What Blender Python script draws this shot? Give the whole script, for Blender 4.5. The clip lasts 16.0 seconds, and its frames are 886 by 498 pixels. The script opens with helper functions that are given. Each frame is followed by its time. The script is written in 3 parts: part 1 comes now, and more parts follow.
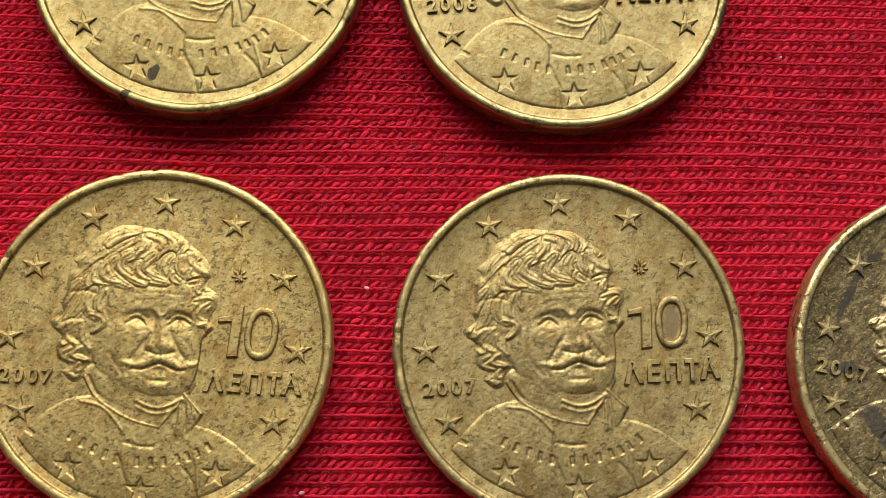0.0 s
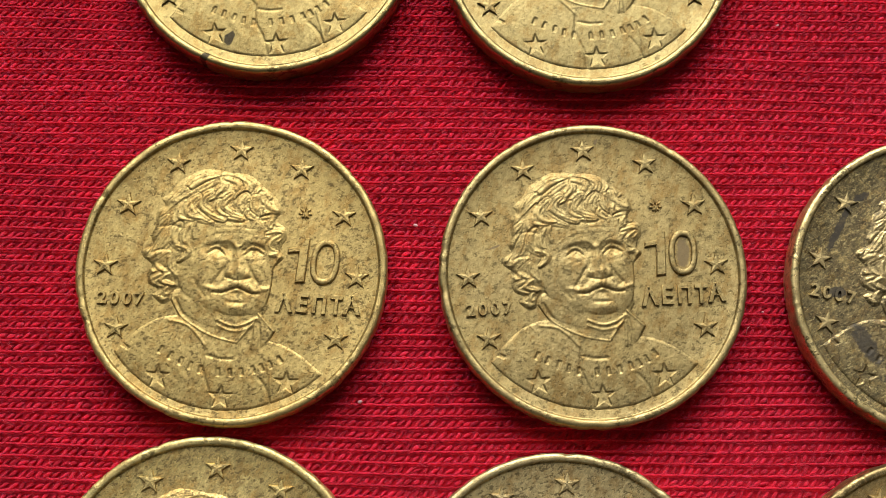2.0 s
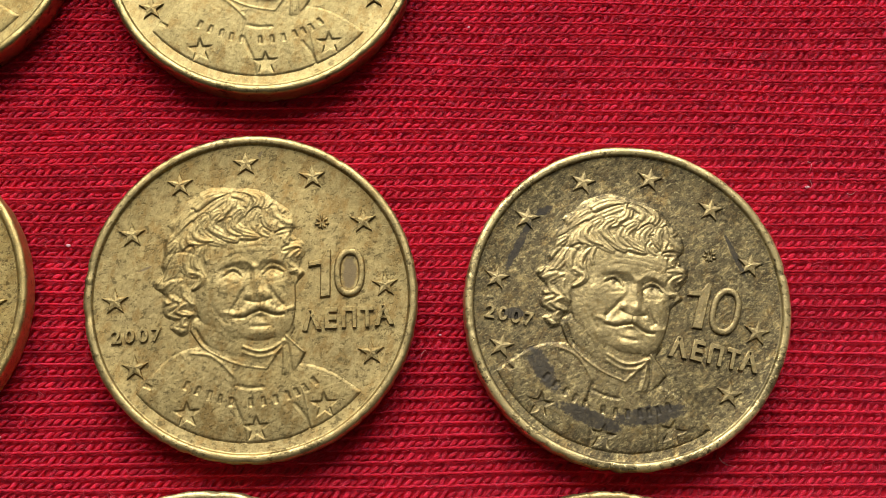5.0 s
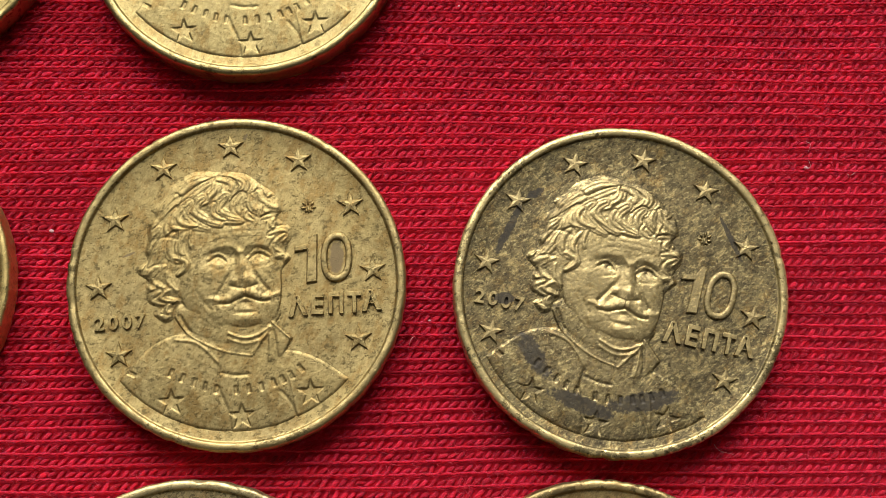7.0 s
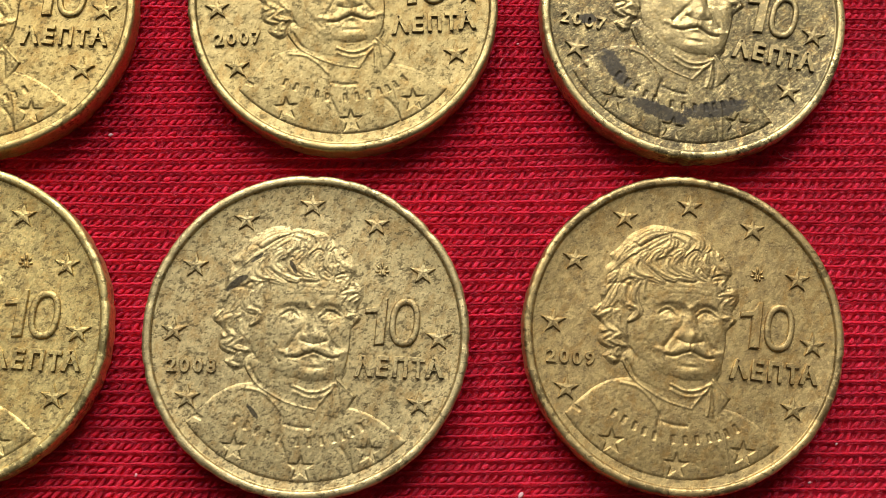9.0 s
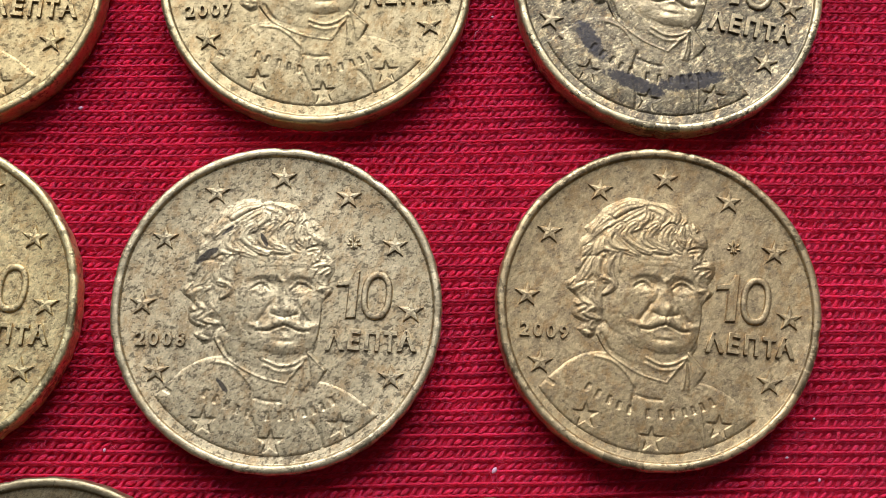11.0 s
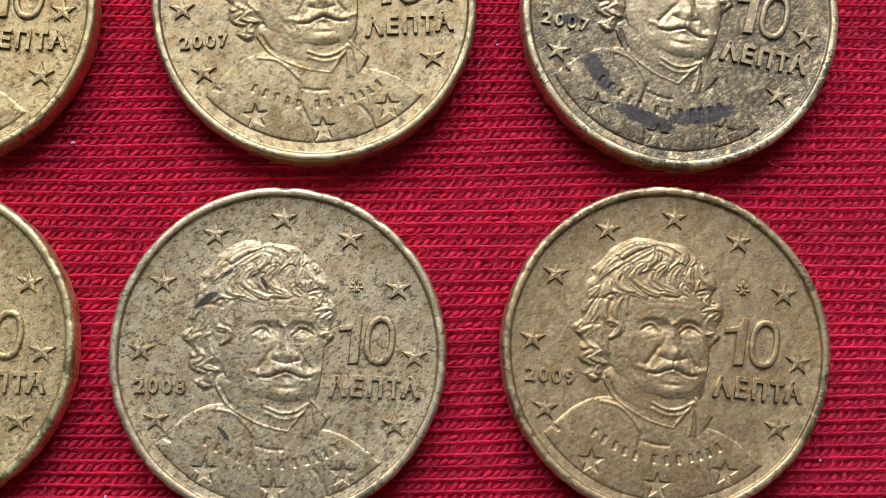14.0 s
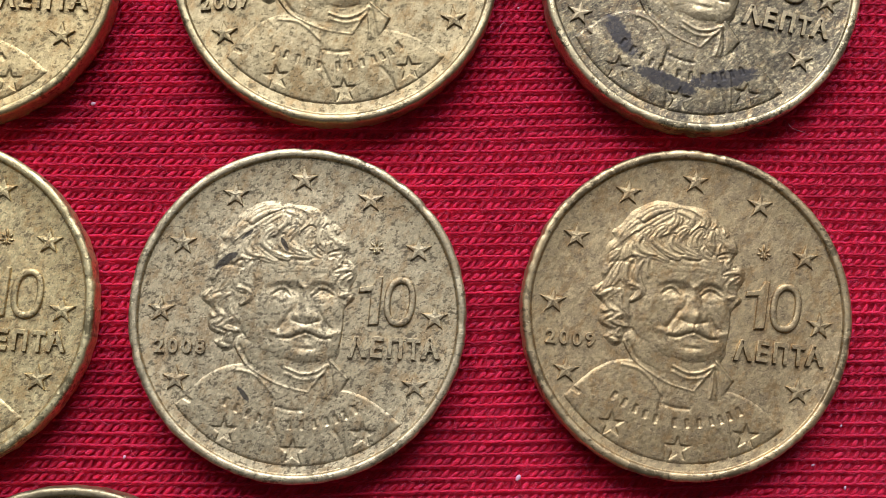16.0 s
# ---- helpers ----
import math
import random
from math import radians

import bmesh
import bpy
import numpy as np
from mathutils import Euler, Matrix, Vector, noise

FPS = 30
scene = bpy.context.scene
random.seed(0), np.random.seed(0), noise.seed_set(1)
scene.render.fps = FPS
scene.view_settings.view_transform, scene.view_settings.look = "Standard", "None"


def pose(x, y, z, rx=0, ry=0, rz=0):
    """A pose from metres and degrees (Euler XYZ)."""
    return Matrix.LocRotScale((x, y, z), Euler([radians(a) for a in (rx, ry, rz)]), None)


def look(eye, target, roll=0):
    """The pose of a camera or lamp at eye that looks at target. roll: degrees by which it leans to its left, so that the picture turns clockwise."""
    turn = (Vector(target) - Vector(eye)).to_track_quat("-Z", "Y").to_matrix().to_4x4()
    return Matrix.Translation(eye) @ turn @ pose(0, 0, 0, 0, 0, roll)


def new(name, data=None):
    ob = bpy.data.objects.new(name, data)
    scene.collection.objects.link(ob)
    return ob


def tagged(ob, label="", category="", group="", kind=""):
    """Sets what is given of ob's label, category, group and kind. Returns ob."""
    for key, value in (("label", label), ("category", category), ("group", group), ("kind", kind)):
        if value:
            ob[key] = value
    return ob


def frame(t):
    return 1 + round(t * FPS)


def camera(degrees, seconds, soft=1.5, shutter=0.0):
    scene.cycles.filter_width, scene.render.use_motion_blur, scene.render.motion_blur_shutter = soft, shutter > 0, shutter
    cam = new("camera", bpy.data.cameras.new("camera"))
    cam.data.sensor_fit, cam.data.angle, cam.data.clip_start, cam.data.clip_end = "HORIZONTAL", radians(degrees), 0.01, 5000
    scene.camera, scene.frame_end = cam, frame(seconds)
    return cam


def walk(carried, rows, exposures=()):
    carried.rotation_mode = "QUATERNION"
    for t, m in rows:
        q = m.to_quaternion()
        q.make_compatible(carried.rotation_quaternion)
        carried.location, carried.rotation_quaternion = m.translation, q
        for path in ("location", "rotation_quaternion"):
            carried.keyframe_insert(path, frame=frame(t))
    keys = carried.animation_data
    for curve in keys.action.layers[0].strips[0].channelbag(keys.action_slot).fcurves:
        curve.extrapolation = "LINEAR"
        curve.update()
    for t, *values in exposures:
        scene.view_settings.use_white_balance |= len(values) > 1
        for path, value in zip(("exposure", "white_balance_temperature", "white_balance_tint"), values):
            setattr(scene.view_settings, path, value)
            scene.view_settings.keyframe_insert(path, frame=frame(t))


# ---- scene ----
# The camera and its way over the coins: seconds, metres, degrees.
PATH = (
    (0.0, -0.00942, -0.00681, 0.06912, 10.67, -1.66, -3.35),
    (0.2, -0.01044, -0.00978, 0.07176, 10.97, -1.62, -3.35),
    (0.5, -0.01109, -0.01420, 0.07749, 11.39, -1.49, -3.33),
    (1.0, -0.01118, -0.01416, 0.07909, 11.54, -1.06, -3.36),
    (1.5, -0.01156, -0.01401, 0.07831, 11.79, -1.04, -3.33),
    (2.0, -0.01205, -0.01395, 0.07777, 11.90, -1.18, -3.36),
    (2.5, -0.01217, -0.01362, 0.07777, 11.91, -0.88, -3.26),
    (3.0, -0.01076, -0.01347, 0.07752, 11.98, -0.73, -3.19),
    (3.5, -0.00627, -0.01381, 0.07658, 11.96, -0.67, -3.26),
    (3.8, -0.00013, -0.01359, 0.07544, 11.61, -0.94, -3.44),
    (4.0, 0.00321, -0.01323, 0.07450, 11.40, -1.13, -3.53),
    (4.5, 0.00635, -0.01326, 0.07286, 11.67, -1.29, -3.79),
    (4.7, 0.00700, -0.01300, 0.07336, 11.85, -2.26, -4.09),
    (7.0, 0.00960, -0.01240, 0.07200, 10.87, -1.37, -4.26),
    (7.5, 0.00919, -0.01255, 0.07196, 10.78, -1.65, -4.36),
    (8.0, 0.00800, -0.01447, 0.07229, 10.89, -1.80, -4.47),
    (8.5, 0.00503, -0.02156, 0.07365, 11.13, -2.34, -4.68),
    (8.7, 0.00273, -0.02590, 0.07318, 11.14, -2.23, -4.60),
    (9.0, 0.00121, -0.03079, 0.07495, 11.09, -2.14, -4.66),
    (9.2, 0.00116, -0.03257, 0.07521, 11.44, -1.78, -4.68),
    (11.5, 0.00298, -0.03284, 0.07328, 11.42, -2.26, -4.74),
    (12.0, 0.00272, -0.03281, 0.07297, 10.97, -2.35, -4.84),
    (12.5, 0.00264, -0.03152, 0.07294, 9.93, -2.41, -4.83),
    (13.0, 0.00230, -0.02709, 0.07379, 8.69, -2.79, -4.86),
    (13.5, 0.00260, -0.02543, 0.07423, 7.82, -2.59, -4.85),
    (14.0, 0.00259, -0.02465, 0.07353, 7.16, -2.61, -4.82),
    (14.5, 0.00247, -0.02598, 0.07214, 6.93, -2.43, -4.80),
    (15.0, 0.00219, -0.02647, 0.07374, 6.97, -2.46, -4.71),
    (15.5, 0.00257, -0.02702, 0.07288, 7.19, -2.38, -4.71),
    (16.0, 0.00157, -0.02682, 0.07303, 7.15, -2.36, -4.50),
)
cam = camera(40.37, 16.0, soft=0.6)
walk(cam, [(row[0], pose(*row[1:])) for row in PATH],
     [(0.0, 0.0, 6250, 11), (9.2, 0.0, 6250, 11), (11.3, 0.03, 4980, 24), (16.0, 0.03, 4980, 24)])

# ---- light ----
world = bpy.data.worlds.new("sky")
scene.world = world
world.use_nodes = True
wn = world.node_tree.nodes
sky = wn.new("ShaderNodeTexSky")
sky.sky_type = "NISHITA"
sky.sun_disc = False
sky.sun_elevation, sky.sun_rotation = radians(35), radians(200)
wn["Background"].inputs["Strength"].default_value = 0.1
world.node_tree.links.new(sky.outputs[0], wn["Background"].inputs["Color"])

OPENING = dict(x0=-0.58, x1=0.58, z0=0.34, z1=1.50, y=0.80)      # made-up opening in the unseen north wall
# Area lamp in the made-up opening: an added soft light from the north.
lamp = bpy.data.lights.new("added_north_light", "AREA")
lamp.shape, lamp.size, lamp.size_y = "RECTANGLE", OPENING["x1"] - OPENING["x0"], OPENING["z1"] - OPENING["z0"]
lamp.energy, lamp.color = 31.6, (1.0, 0.97, 0.92)
light = new("added_north_light", lamp)
wc = ((OPENING["x0"] + OPENING["x1"]) / 2, OPENING["y"] + 0.02, (OPENING["z0"] + OPENING["z1"]) / 2)
light.matrix_world = look(wc, (wc[0], wc[1] - 1, wc[2]))

# ---- building helpers ----
MM = 0.001


def part(name, mesh, material, parent=None, label="", kind=""):
    """Links a mesh (or a bmesh) as one object under a thing or a part."""
    if isinstance(mesh, bmesh.types.BMesh):
        data = bpy.data.meshes.new(name)
        mesh.to_mesh(data)
        mesh.free()
    else:
        data = mesh
    ob = new(name, data)
    if not data.materials:
        data.materials.append(material)
    if data.materials[0] != material:
        ob.material_slots[0].link = "OBJECT"
        ob.material_slots[0].material = material
    if parent is not None:
        ob.parent = parent
    return tagged(ob, label, kind=kind)


def pydata(name, verts, faces, smooth=True):
    me = bpy.data.meshes.new(name)
    me.from_pydata(verts, [], faces)
    me.polygons.foreach_set("use_smooth", [smooth] * len(me.polygons))
    me.update()
    return me


def fast_mesh(name, v, f, smooth=True):
    """A mesh from an (n, 3) array of places and an (m, k) array of corners."""
    me = bpy.data.meshes.new(name)
    m, k = f.shape
    me.vertices.add(len(v))
    me.vertices.foreach_set("co", np.ascontiguousarray(v, dtype=np.float32).ravel())
    me.loops.add(m * k)
    me.loops.foreach_set("vertex_index", np.ascontiguousarray(f, dtype=np.int32).ravel())
    me.polygons.add(m)
    me.polygons.foreach_set("loop_start", np.arange(0, m * k, k, dtype=np.int32))
    me.polygons.foreach_set("use_smooth", [smooth] * m)
    me.update(calc_edges=True)
    me.validate()
    return me


def box(x0, x1, y0, y1, z0, z1, bevel=0.0):
    bm = bmesh.new()
    bmesh.ops.create_cube(bm, size=1)
    bmesh.ops.transform(bm, verts=bm.verts, matrix=Matrix.Translation(((x0 + x1) / 2, (y0 + y1) / 2, (z0 + z1) / 2)) @ Matrix.Diagonal((x1 - x0, y1 - y0, z1 - z0, 1)))
    if bevel:
        bmesh.ops.bevel(bm, geom=bm.edges[:], offset=bevel, segments=2, affect="EDGES")
    return bm


# ---- materials ----
FIELD = 1.72                         # height of a coin's field, millimetres
class Nodes:
    """A short hand for node materials."""

    def __init__(self, name):
        self.m = bpy.data.materials.new(name)
        self.m.use_nodes = True
        self.t = self.m.node_tree
        self.bsdf = self.t.nodes["Principled BSDF"]

    def add(self, kind, **sockets):
        n = self.t.nodes.new(kind)
        for k, v in sockets.items():
            self.put(n.inputs[k.replace("_", " ")], v)
        return n

    def put(self, socket, v):
        if isinstance(v, bpy.types.NodeSocket):
            self.t.links.new(v, socket)
        else:
            socket.default_value = v

    def math(self, op, a, b=0.0, c=0.0, clamp=False):
        n = self.t.nodes.new("ShaderNodeMath")
        n.operation, n.use_clamp = op, clamp
        for s, v in zip(n.inputs, (a, b, c)):
            self.put(s, v)
        return n.outputs[0]

    def ramp(self, v, lo, hi, a=0.0, b=1.0):
        n = self.t.nodes.new("ShaderNodeMapRange")
        n.interpolation_type = "SMOOTHSTEP"
        for s, w in zip(n.inputs, (v, lo, hi, a, b)):
            self.put(s, w)
        return n.outputs[0]

    def mix(self, f, a, b, blend="MIX"):
        n = self.t.nodes.new("ShaderNodeMix")
        n.data_type, n.blend_type = "RGBA", blend
        self.put(n.inputs[0], f)
        self.put(n.inputs[6], a)
        self.put(n.inputs[7], b)
        return n.outputs[2]

    def noise(self, v, scale, detail=3.0, rough=0.55):
        n = self.add("ShaderNodeTexNoise", Vector=v, Scale=scale, Detail=detail, Roughness=rough)
        return n.outputs[0]

    def coord(self, loc=(0, 0, 0), rot=0.0, scale=(1000, 1000, 1000)):
        """The object's own places in millimetres, moved, turned and stretched."""
        c = self.t.nodes.new("ShaderNodeTexCoord")
        s = self.t.nodes.new("ShaderNodeMapping")
        s.vector_type = "TEXTURE"
        self.put(s.inputs["Vector"], c.outputs["Object"])
        s.inputs["Location"].default_value = [v * MM for v in loc]
        s.inputs["Rotation"].default_value = (0, 0, radians(rot))
        s.inputs["Scale"].default_value = [1 / v for v in scale]
        return s.outputs[0]


def rgb(r, g, b):
    return (r, g, b, 1.0)


def plain(name, colour, rough=0.7, scale=0.02):
    n = Nodes(name)
    v = n.coord()
    a = n.noise(v, scale, 5)
    b = n.noise(v, scale * 25, 3)
    col = n.mix(n.ramp(a, 0.3, 0.7), rgb(*[c * 0.93 for c in colour]), rgb(*[min(1, c * 1.05) for c in colour]))
    n.put(n.bsdf.inputs["Base Color"], col)
    n.put(n.bsdf.inputs["Roughness"], rough)
    bump = n.add("ShaderNodeBump", Height=b, Strength=0.15, Distance=0.001)
    n.put(n.bsdf.inputs["Normal"], bump.outputs[0])
    return n.m


def coin_metal(name, bright, dull, tarnish, cover, rough=0.52, rub=0.06, dirt=0.5, grime=0.0, spots=(), seed=0.0, speck=0.25, stain=(0.030, 0.024, 0.016)):
    """Worn brass-coloured coin metal: bright where rubbed, dull between, and stained in patches.
    cover: how much of the face the tarnish takes; spots: (x, y, turn, half length, half width) of single stains in millimetres."""
    n = Nodes(name)
    v = n.coord((seed, seed * 0.7, 0))
    here = n.coord()
    broad = n.noise(v, 0.35, 4, 0.6)
    mid = n.noise(v, 1.6, 5, 0.65)
    fine = n.noise(v, 7.0, 4, 0.7)
    streak = n.noise(n.coord((seed, 0, 0), 62, (1500, 5000, 3000)), 1.0, 5, 0.68)
    grain = n.noise(v, 3.0, 5, 0.66)
    col = n.mix(n.ramp(broad, 0.35, 0.65), rgb(*dull), rgb(*bright))
    brown = n.noise(n.coord((seed + 40, 9, 0), 70, (700, 1150, 1000)), 1.0, 7, 0.74)
    col = n.mix(n.math("MULTIPLY", n.ramp(brown, 0.47, 0.60), 0.80), col, rgb(dull[0] * 0.74, dull[1] * 0.60, dull[2] * 0.46))
    col = n.mix(n.math("MULTIPLY", n.ramp(streak, 0.51, 0.66), 0.35), col, rgb(*[c * 0.55 for c in dull]))
    col = n.mix(n.math("MULTIPLY", n.ramp(grain, 0.46, 0.62), 0.36), col, rgb(*[0.5 * (p + q * 0.45) for p, q in zip(tarnish, dull)]))
    col = n.mix(n.math("MULTIPLY", n.ramp(fine, 0.50, 0.64), 0.40), col, rgb(*[min(1, c * 1.22) for c in bright]))
    worn = n.math("ADD", n.math("MULTIPLY", mid, 0.6), n.math("MULTIPLY", fine, 0.4))
    patch = n.ramp(worn, 0.57 - cover, 0.67 - cover)
    col = n.mix(n.math("MULTIPLY", patch, 0.68), col, rgb(*tarnish))
    fleck = n.noise(n.coord((seed + 23, 2, 0), 55, (800, 1700, 1000)), 3.2, 5, 0.75)
    flecks = n.math("MULTIPLY", n.ramp(n.math("MULTIPLY_ADD", broad, 0.35, fleck), 0.655, 0.725), speck)
    col = n.mix(flecks, col, rgb(*[c * 0.6 for c in tarnish]))
    glint = n.noise(n.coord((seed + 71, 4, 0), 35, (900, 1900, 1000)), 3.6, 4, 0.7)
    col = n.mix(n.math("MULTIPLY", n.ramp(glint, 0.56, 0.64), 0.8 * speck), col, rgb(*[min(1, c * 1.15) for c in bright]))
    # dirt caught in pits, in clusters, and fine dark scratches
    dots = n.math("ADD", n.noise(n.coord((seed + 11, 5, 0), 25, (800, 1250, 1000)), 5.0, 3, 0.62), n.math("MULTIPLY_ADD", mid, 0.55, -0.275))
    pits = n.ramp(dots, 0.635 - 0.07 * dirt, 0.672 - 0.07 * dirt)
    for turn in (63, -38):
        hair = n.noise(n.coord((seed, turn, 0), turn, (900, 15000, 1000)), 1.0, 2, 0.5)
        pits = n.math("MAXIMUM", pits, n.math("MULTIPLY", n.ramp(hair, 0.75, 0.78), 0.7))
    col = n.mix(n.math("MULTIPLY", pits, 0.20 + 0.45 * dirt), col, rgb(*[c * 0.28 for c in tarnish]))
    lift = n.t.nodes.new("ShaderNodeSeparateXYZ")
    n.put(lift.inputs[0], here)
    high = n.ramp(n.math("MULTIPLY_ADD", grain, 0.22, n.math("ADD", lift.outputs[2], -0.11)), FIELD + 0.07, FIELD + 0.20)
    col = n.mix(n.math("MULTIPLY", high, rub), col, rgb(*bright))
    # grime pressed into the rim
    out = n.math("SQRT", n.math("ADD", n.math("MULTIPLY", lift.outputs[0], lift.outputs[0]), n.math("MULTIPLY", lift.outputs[1], lift.outputs[1])))
    rim = n.math("MULTIPLY", n.ramp(out, 9.36, 9.50), n.ramp(broad, 0.30, 0.55, 0.4, 1.0))
    col = n.mix(n.math("MULTIPLY", rim, 0.55), col, rgb(*[min(1, c * 1.12) for c in bright]))
    black = n.math("MULTIPLY", n.ramp(out, 9.25, 9.5), n.ramp(n.math("ADD", broad, n.math("MULTIPLY_ADD", grain, 0.9, -0.45)), 0.66 - 0.16 * grime, 0.72 - 0.16 * grime))
    col = n.mix(n.math("MULTIPLY", black, 0.65), col, rgb(*[c * 0.35 for c in tarnish]))
    mask = None
    for x, y, turn, a, b in spots:
        p = n.coord((x, y, 0), turn, (1000 / a, 1000 / b, 1))
        ln = n.t.nodes.new("ShaderNodeVectorMath")
        ln.operation = "LENGTH"
        n.put(ln.inputs[0], p)
        d = n.math("ADD", ln.outputs["Value"], n.math("MULTIPLY_ADD", grain, 1.5, -0.75))
        one = n.ramp(d, 1.08, 0.82)
        mask = one if mask is None else n.math("MAXIMUM", mask, one)
    metal = n.math("MULTIPLY_ADD", patch, -0.25, 0.95)
    ro = n.math("ADD", n.math("MULTIPLY_ADD", fine, 0.25, rough - 0.12), n.math("MULTIPLY", patch, 0.10))
    ro = n.math("SUBTRACT", ro, n.math("MULTIPLY", high, 0.02))
    ro = n.math("SUBTRACT", ro, n.math("MULTIPLY", rim, 0.10))
    if mask is not None:
        mask = n.math("MULTIPLY", mask, 0.85)
        col = n.mix(mask, col, rgb(*stain))
        metal = n.math("MULTIPLY", metal, n.math("MULTIPLY_ADD", mask, -0.4, 1.0))
        ro = n.math("MULTIPLY_ADD", mask, 0.2, ro)
    n.put(n.bsdf.inputs["Base Color"], col)
    n.put(n.bsdf.inputs["Metallic"], metal)
    n.put(n.bsdf.inputs["Roughness"], ro)
    scratch = n.add("ShaderNodeTexVoronoi", Vector=n.coord((seed, 3, 0), 31, (700, 9000, 1000)), Scale=1.0)
    scratch.feature = "DISTANCE_TO_EDGE"
    cut = n.ramp(scratch.outputs["Distance"], 0.0, 0.03)
    hgt = n.math("ADD", n.math("ADD", n.math("MULTIPLY", mid, 0.9), n.math("MULTIPLY", grain, 0.7)), n.math("MULTIPLY", cut, 0.03))
    hgt = n.math("SUBTRACT", hgt, n.math("MULTIPLY", pits, 0.20))
    bump = n.add("ShaderNodeBump", Height=hgt, Strength=0.45, Distance=0.000065)
    n.put(n.bsdf.inputs["Normal"], bump.outputs[0])
    return n.m


def yarn_material(name, dark, light):
    """Dyed cotton: soft, fibrous, each loop slightly its own red."""
    n = Nodes(name)
    v = n.coord()
    geo = n.t.nodes.new("ShaderNodeNewGeometry")
    f = n.noise(n.coord((0, 0, 0), -4.5 + 20, (3000, 13000, 9000)), 1.0, 5, 0.7)
    big = n.noise(v, 0.12, 3)
    k = n.math("ADD", n.math("MULTIPLY", f, 0.75), n.math("MULTIPLY", geo.outputs["Random Per Island"], 0.25))
    col = n.mix(n.ramp(k, 0.36, 0.64), rgb(*dark), rgb(*light))
    felt = n.noise(n.coord((3, 1, 0)), 1.3, 5, 0.7)
    col = n.mix(n.math("MULTIPLY", n.ramp(felt, 0.42, 0.66), 0.45), col, rgb(*[0.5 * (p + q) for p, q in zip(dark, [c * 0.8 for c in dark])]))
    col = n.mix(n.math("MULTIPLY", n.ramp(big, 0.4, 0.7), 0.25), col, rgb(*[c * 0.75 for c in dark]))
    n.put(n.bsdf.inputs["Base Color"], col)
    n.put(n.bsdf.inputs["Roughness"], 0.85)
    n.put(n.bsdf.inputs["Specular IOR Level"], 0.2)
    n.put(n.bsdf.inputs["Sheen Weight"], 0.30)
    n.put(n.bsdf.inputs["Subsurface Weight"], 0.7)
    n.put(n.bsdf.inputs["Subsurface Radius"], (1.0, 0.25, 0.3))
    n.put(n.bsdf.inputs["Subsurface Scale"], 0.00022)
    n.put(n.bsdf.inputs["Sheen Tint"], rgb(1.0, 0.22, 0.28))
    bump = n.add("ShaderNodeBump", Height=f, Strength=0.8, Distance=0.00016)
    n.put(n.bsdf.inputs["Normal"], bump.outputs[0])
    return n.m


# Greys of the unseen room, kept dark so that little light bounces back.
dim_wall_grey = plain("dim_wall_grey", (0.10, 0.097, 0.09), 0.9)
dim_ceiling_grey = plain("dim_ceiling_grey", (0.22, 0.217, 0.213), 0.9)
floor_wood = plain("floor_wood", (0.16, 0.11, 0.07), 0.5)
table_wood = plain("table_wood", (0.20, 0.13, 0.08), 0.45)
frame_paint = plain("frame_paint", (0.8, 0.8, 0.78), 0.5)
red_yarn = yarn_material("red_yarn", (0.42, 0.005, 0.021), (0.94, 0.024, 0.068))
red_base = yarn_material("red_base", (0.42, 0.005, 0.020), (0.84, 0.019, 0.052))
lint_white = plain("lint_white", (0.75, 0.42, 0.42), 0.9, 5)
lint_red = plain("lint_red", (0.78, 0.09, 0.12), 0.9, 5)

# ---- a made-up, unseen room that shapes the light on the coins ----
R0, R1, S0, S1, Z0, Z1 = -1.5, 1.5, -1.9, OPENING["y"], -0.75, 1.95
TH = 0.12


def setting(name, bm, material, label):
    return tagged(part(name, bm, material), label, kind="structure")


setting("floor", box(R0 - TH, R1 + TH, S0 - TH, S1 + TH, Z0 - 0.1, Z0), floor_wood, "brown wooden floor of an unseen, made-up room")
setting("ceiling", box(R0 - TH, R1 + TH, S0 - TH, S1 + TH, Z1, Z1 + 0.1), dim_ceiling_grey, "dim grey unseen ceiling, added to hold down fill light")
setting("unseen_wall_south", box(R0, R1, S0 - TH, S0, Z0, Z1), dim_wall_grey, "dark grey unseen wall, added to hold down fill light")
setting("unseen_wall_west", box(R0 - TH, R0, S0 - TH, S1 + TH, Z0, Z1), dim_wall_grey, "dark grey unseen wall, added to hold down fill light")
setting("unseen_wall_east", box(R1, R1 + TH, S0 - TH, S1 + TH, Z0, Z1), dim_wall_grey, "dark grey unseen wall, added to hold down fill light")
north = bmesh.new()
for q in ((R0, OPENING["x0"], Z0, Z1), (OPENING["x1"], R1, Z0, Z1), (OPENING["x0"], OPENING["x1"], Z0, OPENING["z0"]), (OPENING["x0"], OPENING["x1"], OPENING["z1"], Z1)):
    b = box(q[0], q[1], S1, S1 + TH, q[2], q[3])
    tmp = bpy.data.meshes.new("tmp")
    b.to_mesh(tmp)
    b.free()
    north.from_mesh(tmp)
    bpy.data.meshes.remove(tmp)
setting("unseen_wall_north", north, dim_wall_grey, "dark grey unseen wall with an opening for the added light")

# ---- the table under the cloth ----
CLOTH_Z = -0.38 * MM                # the sheet below the loops
table = tagged(new("table"), "brown wooden table under a red cloth", "table")
part("tabletop", box(-0.6, 0.6, -0.45, 0.45, -0.032, CLOTH_Z - 0.6 * MM, 0.002), table_wood, table)
for x in (-0.53, 0.53):
    for y in (-0.38, 0.38):
        part("leg", box(x - 0.03, x + 0.03, y - 0.03, y + 0.03, Z0, -0.032, 0.002), table_wood, table)

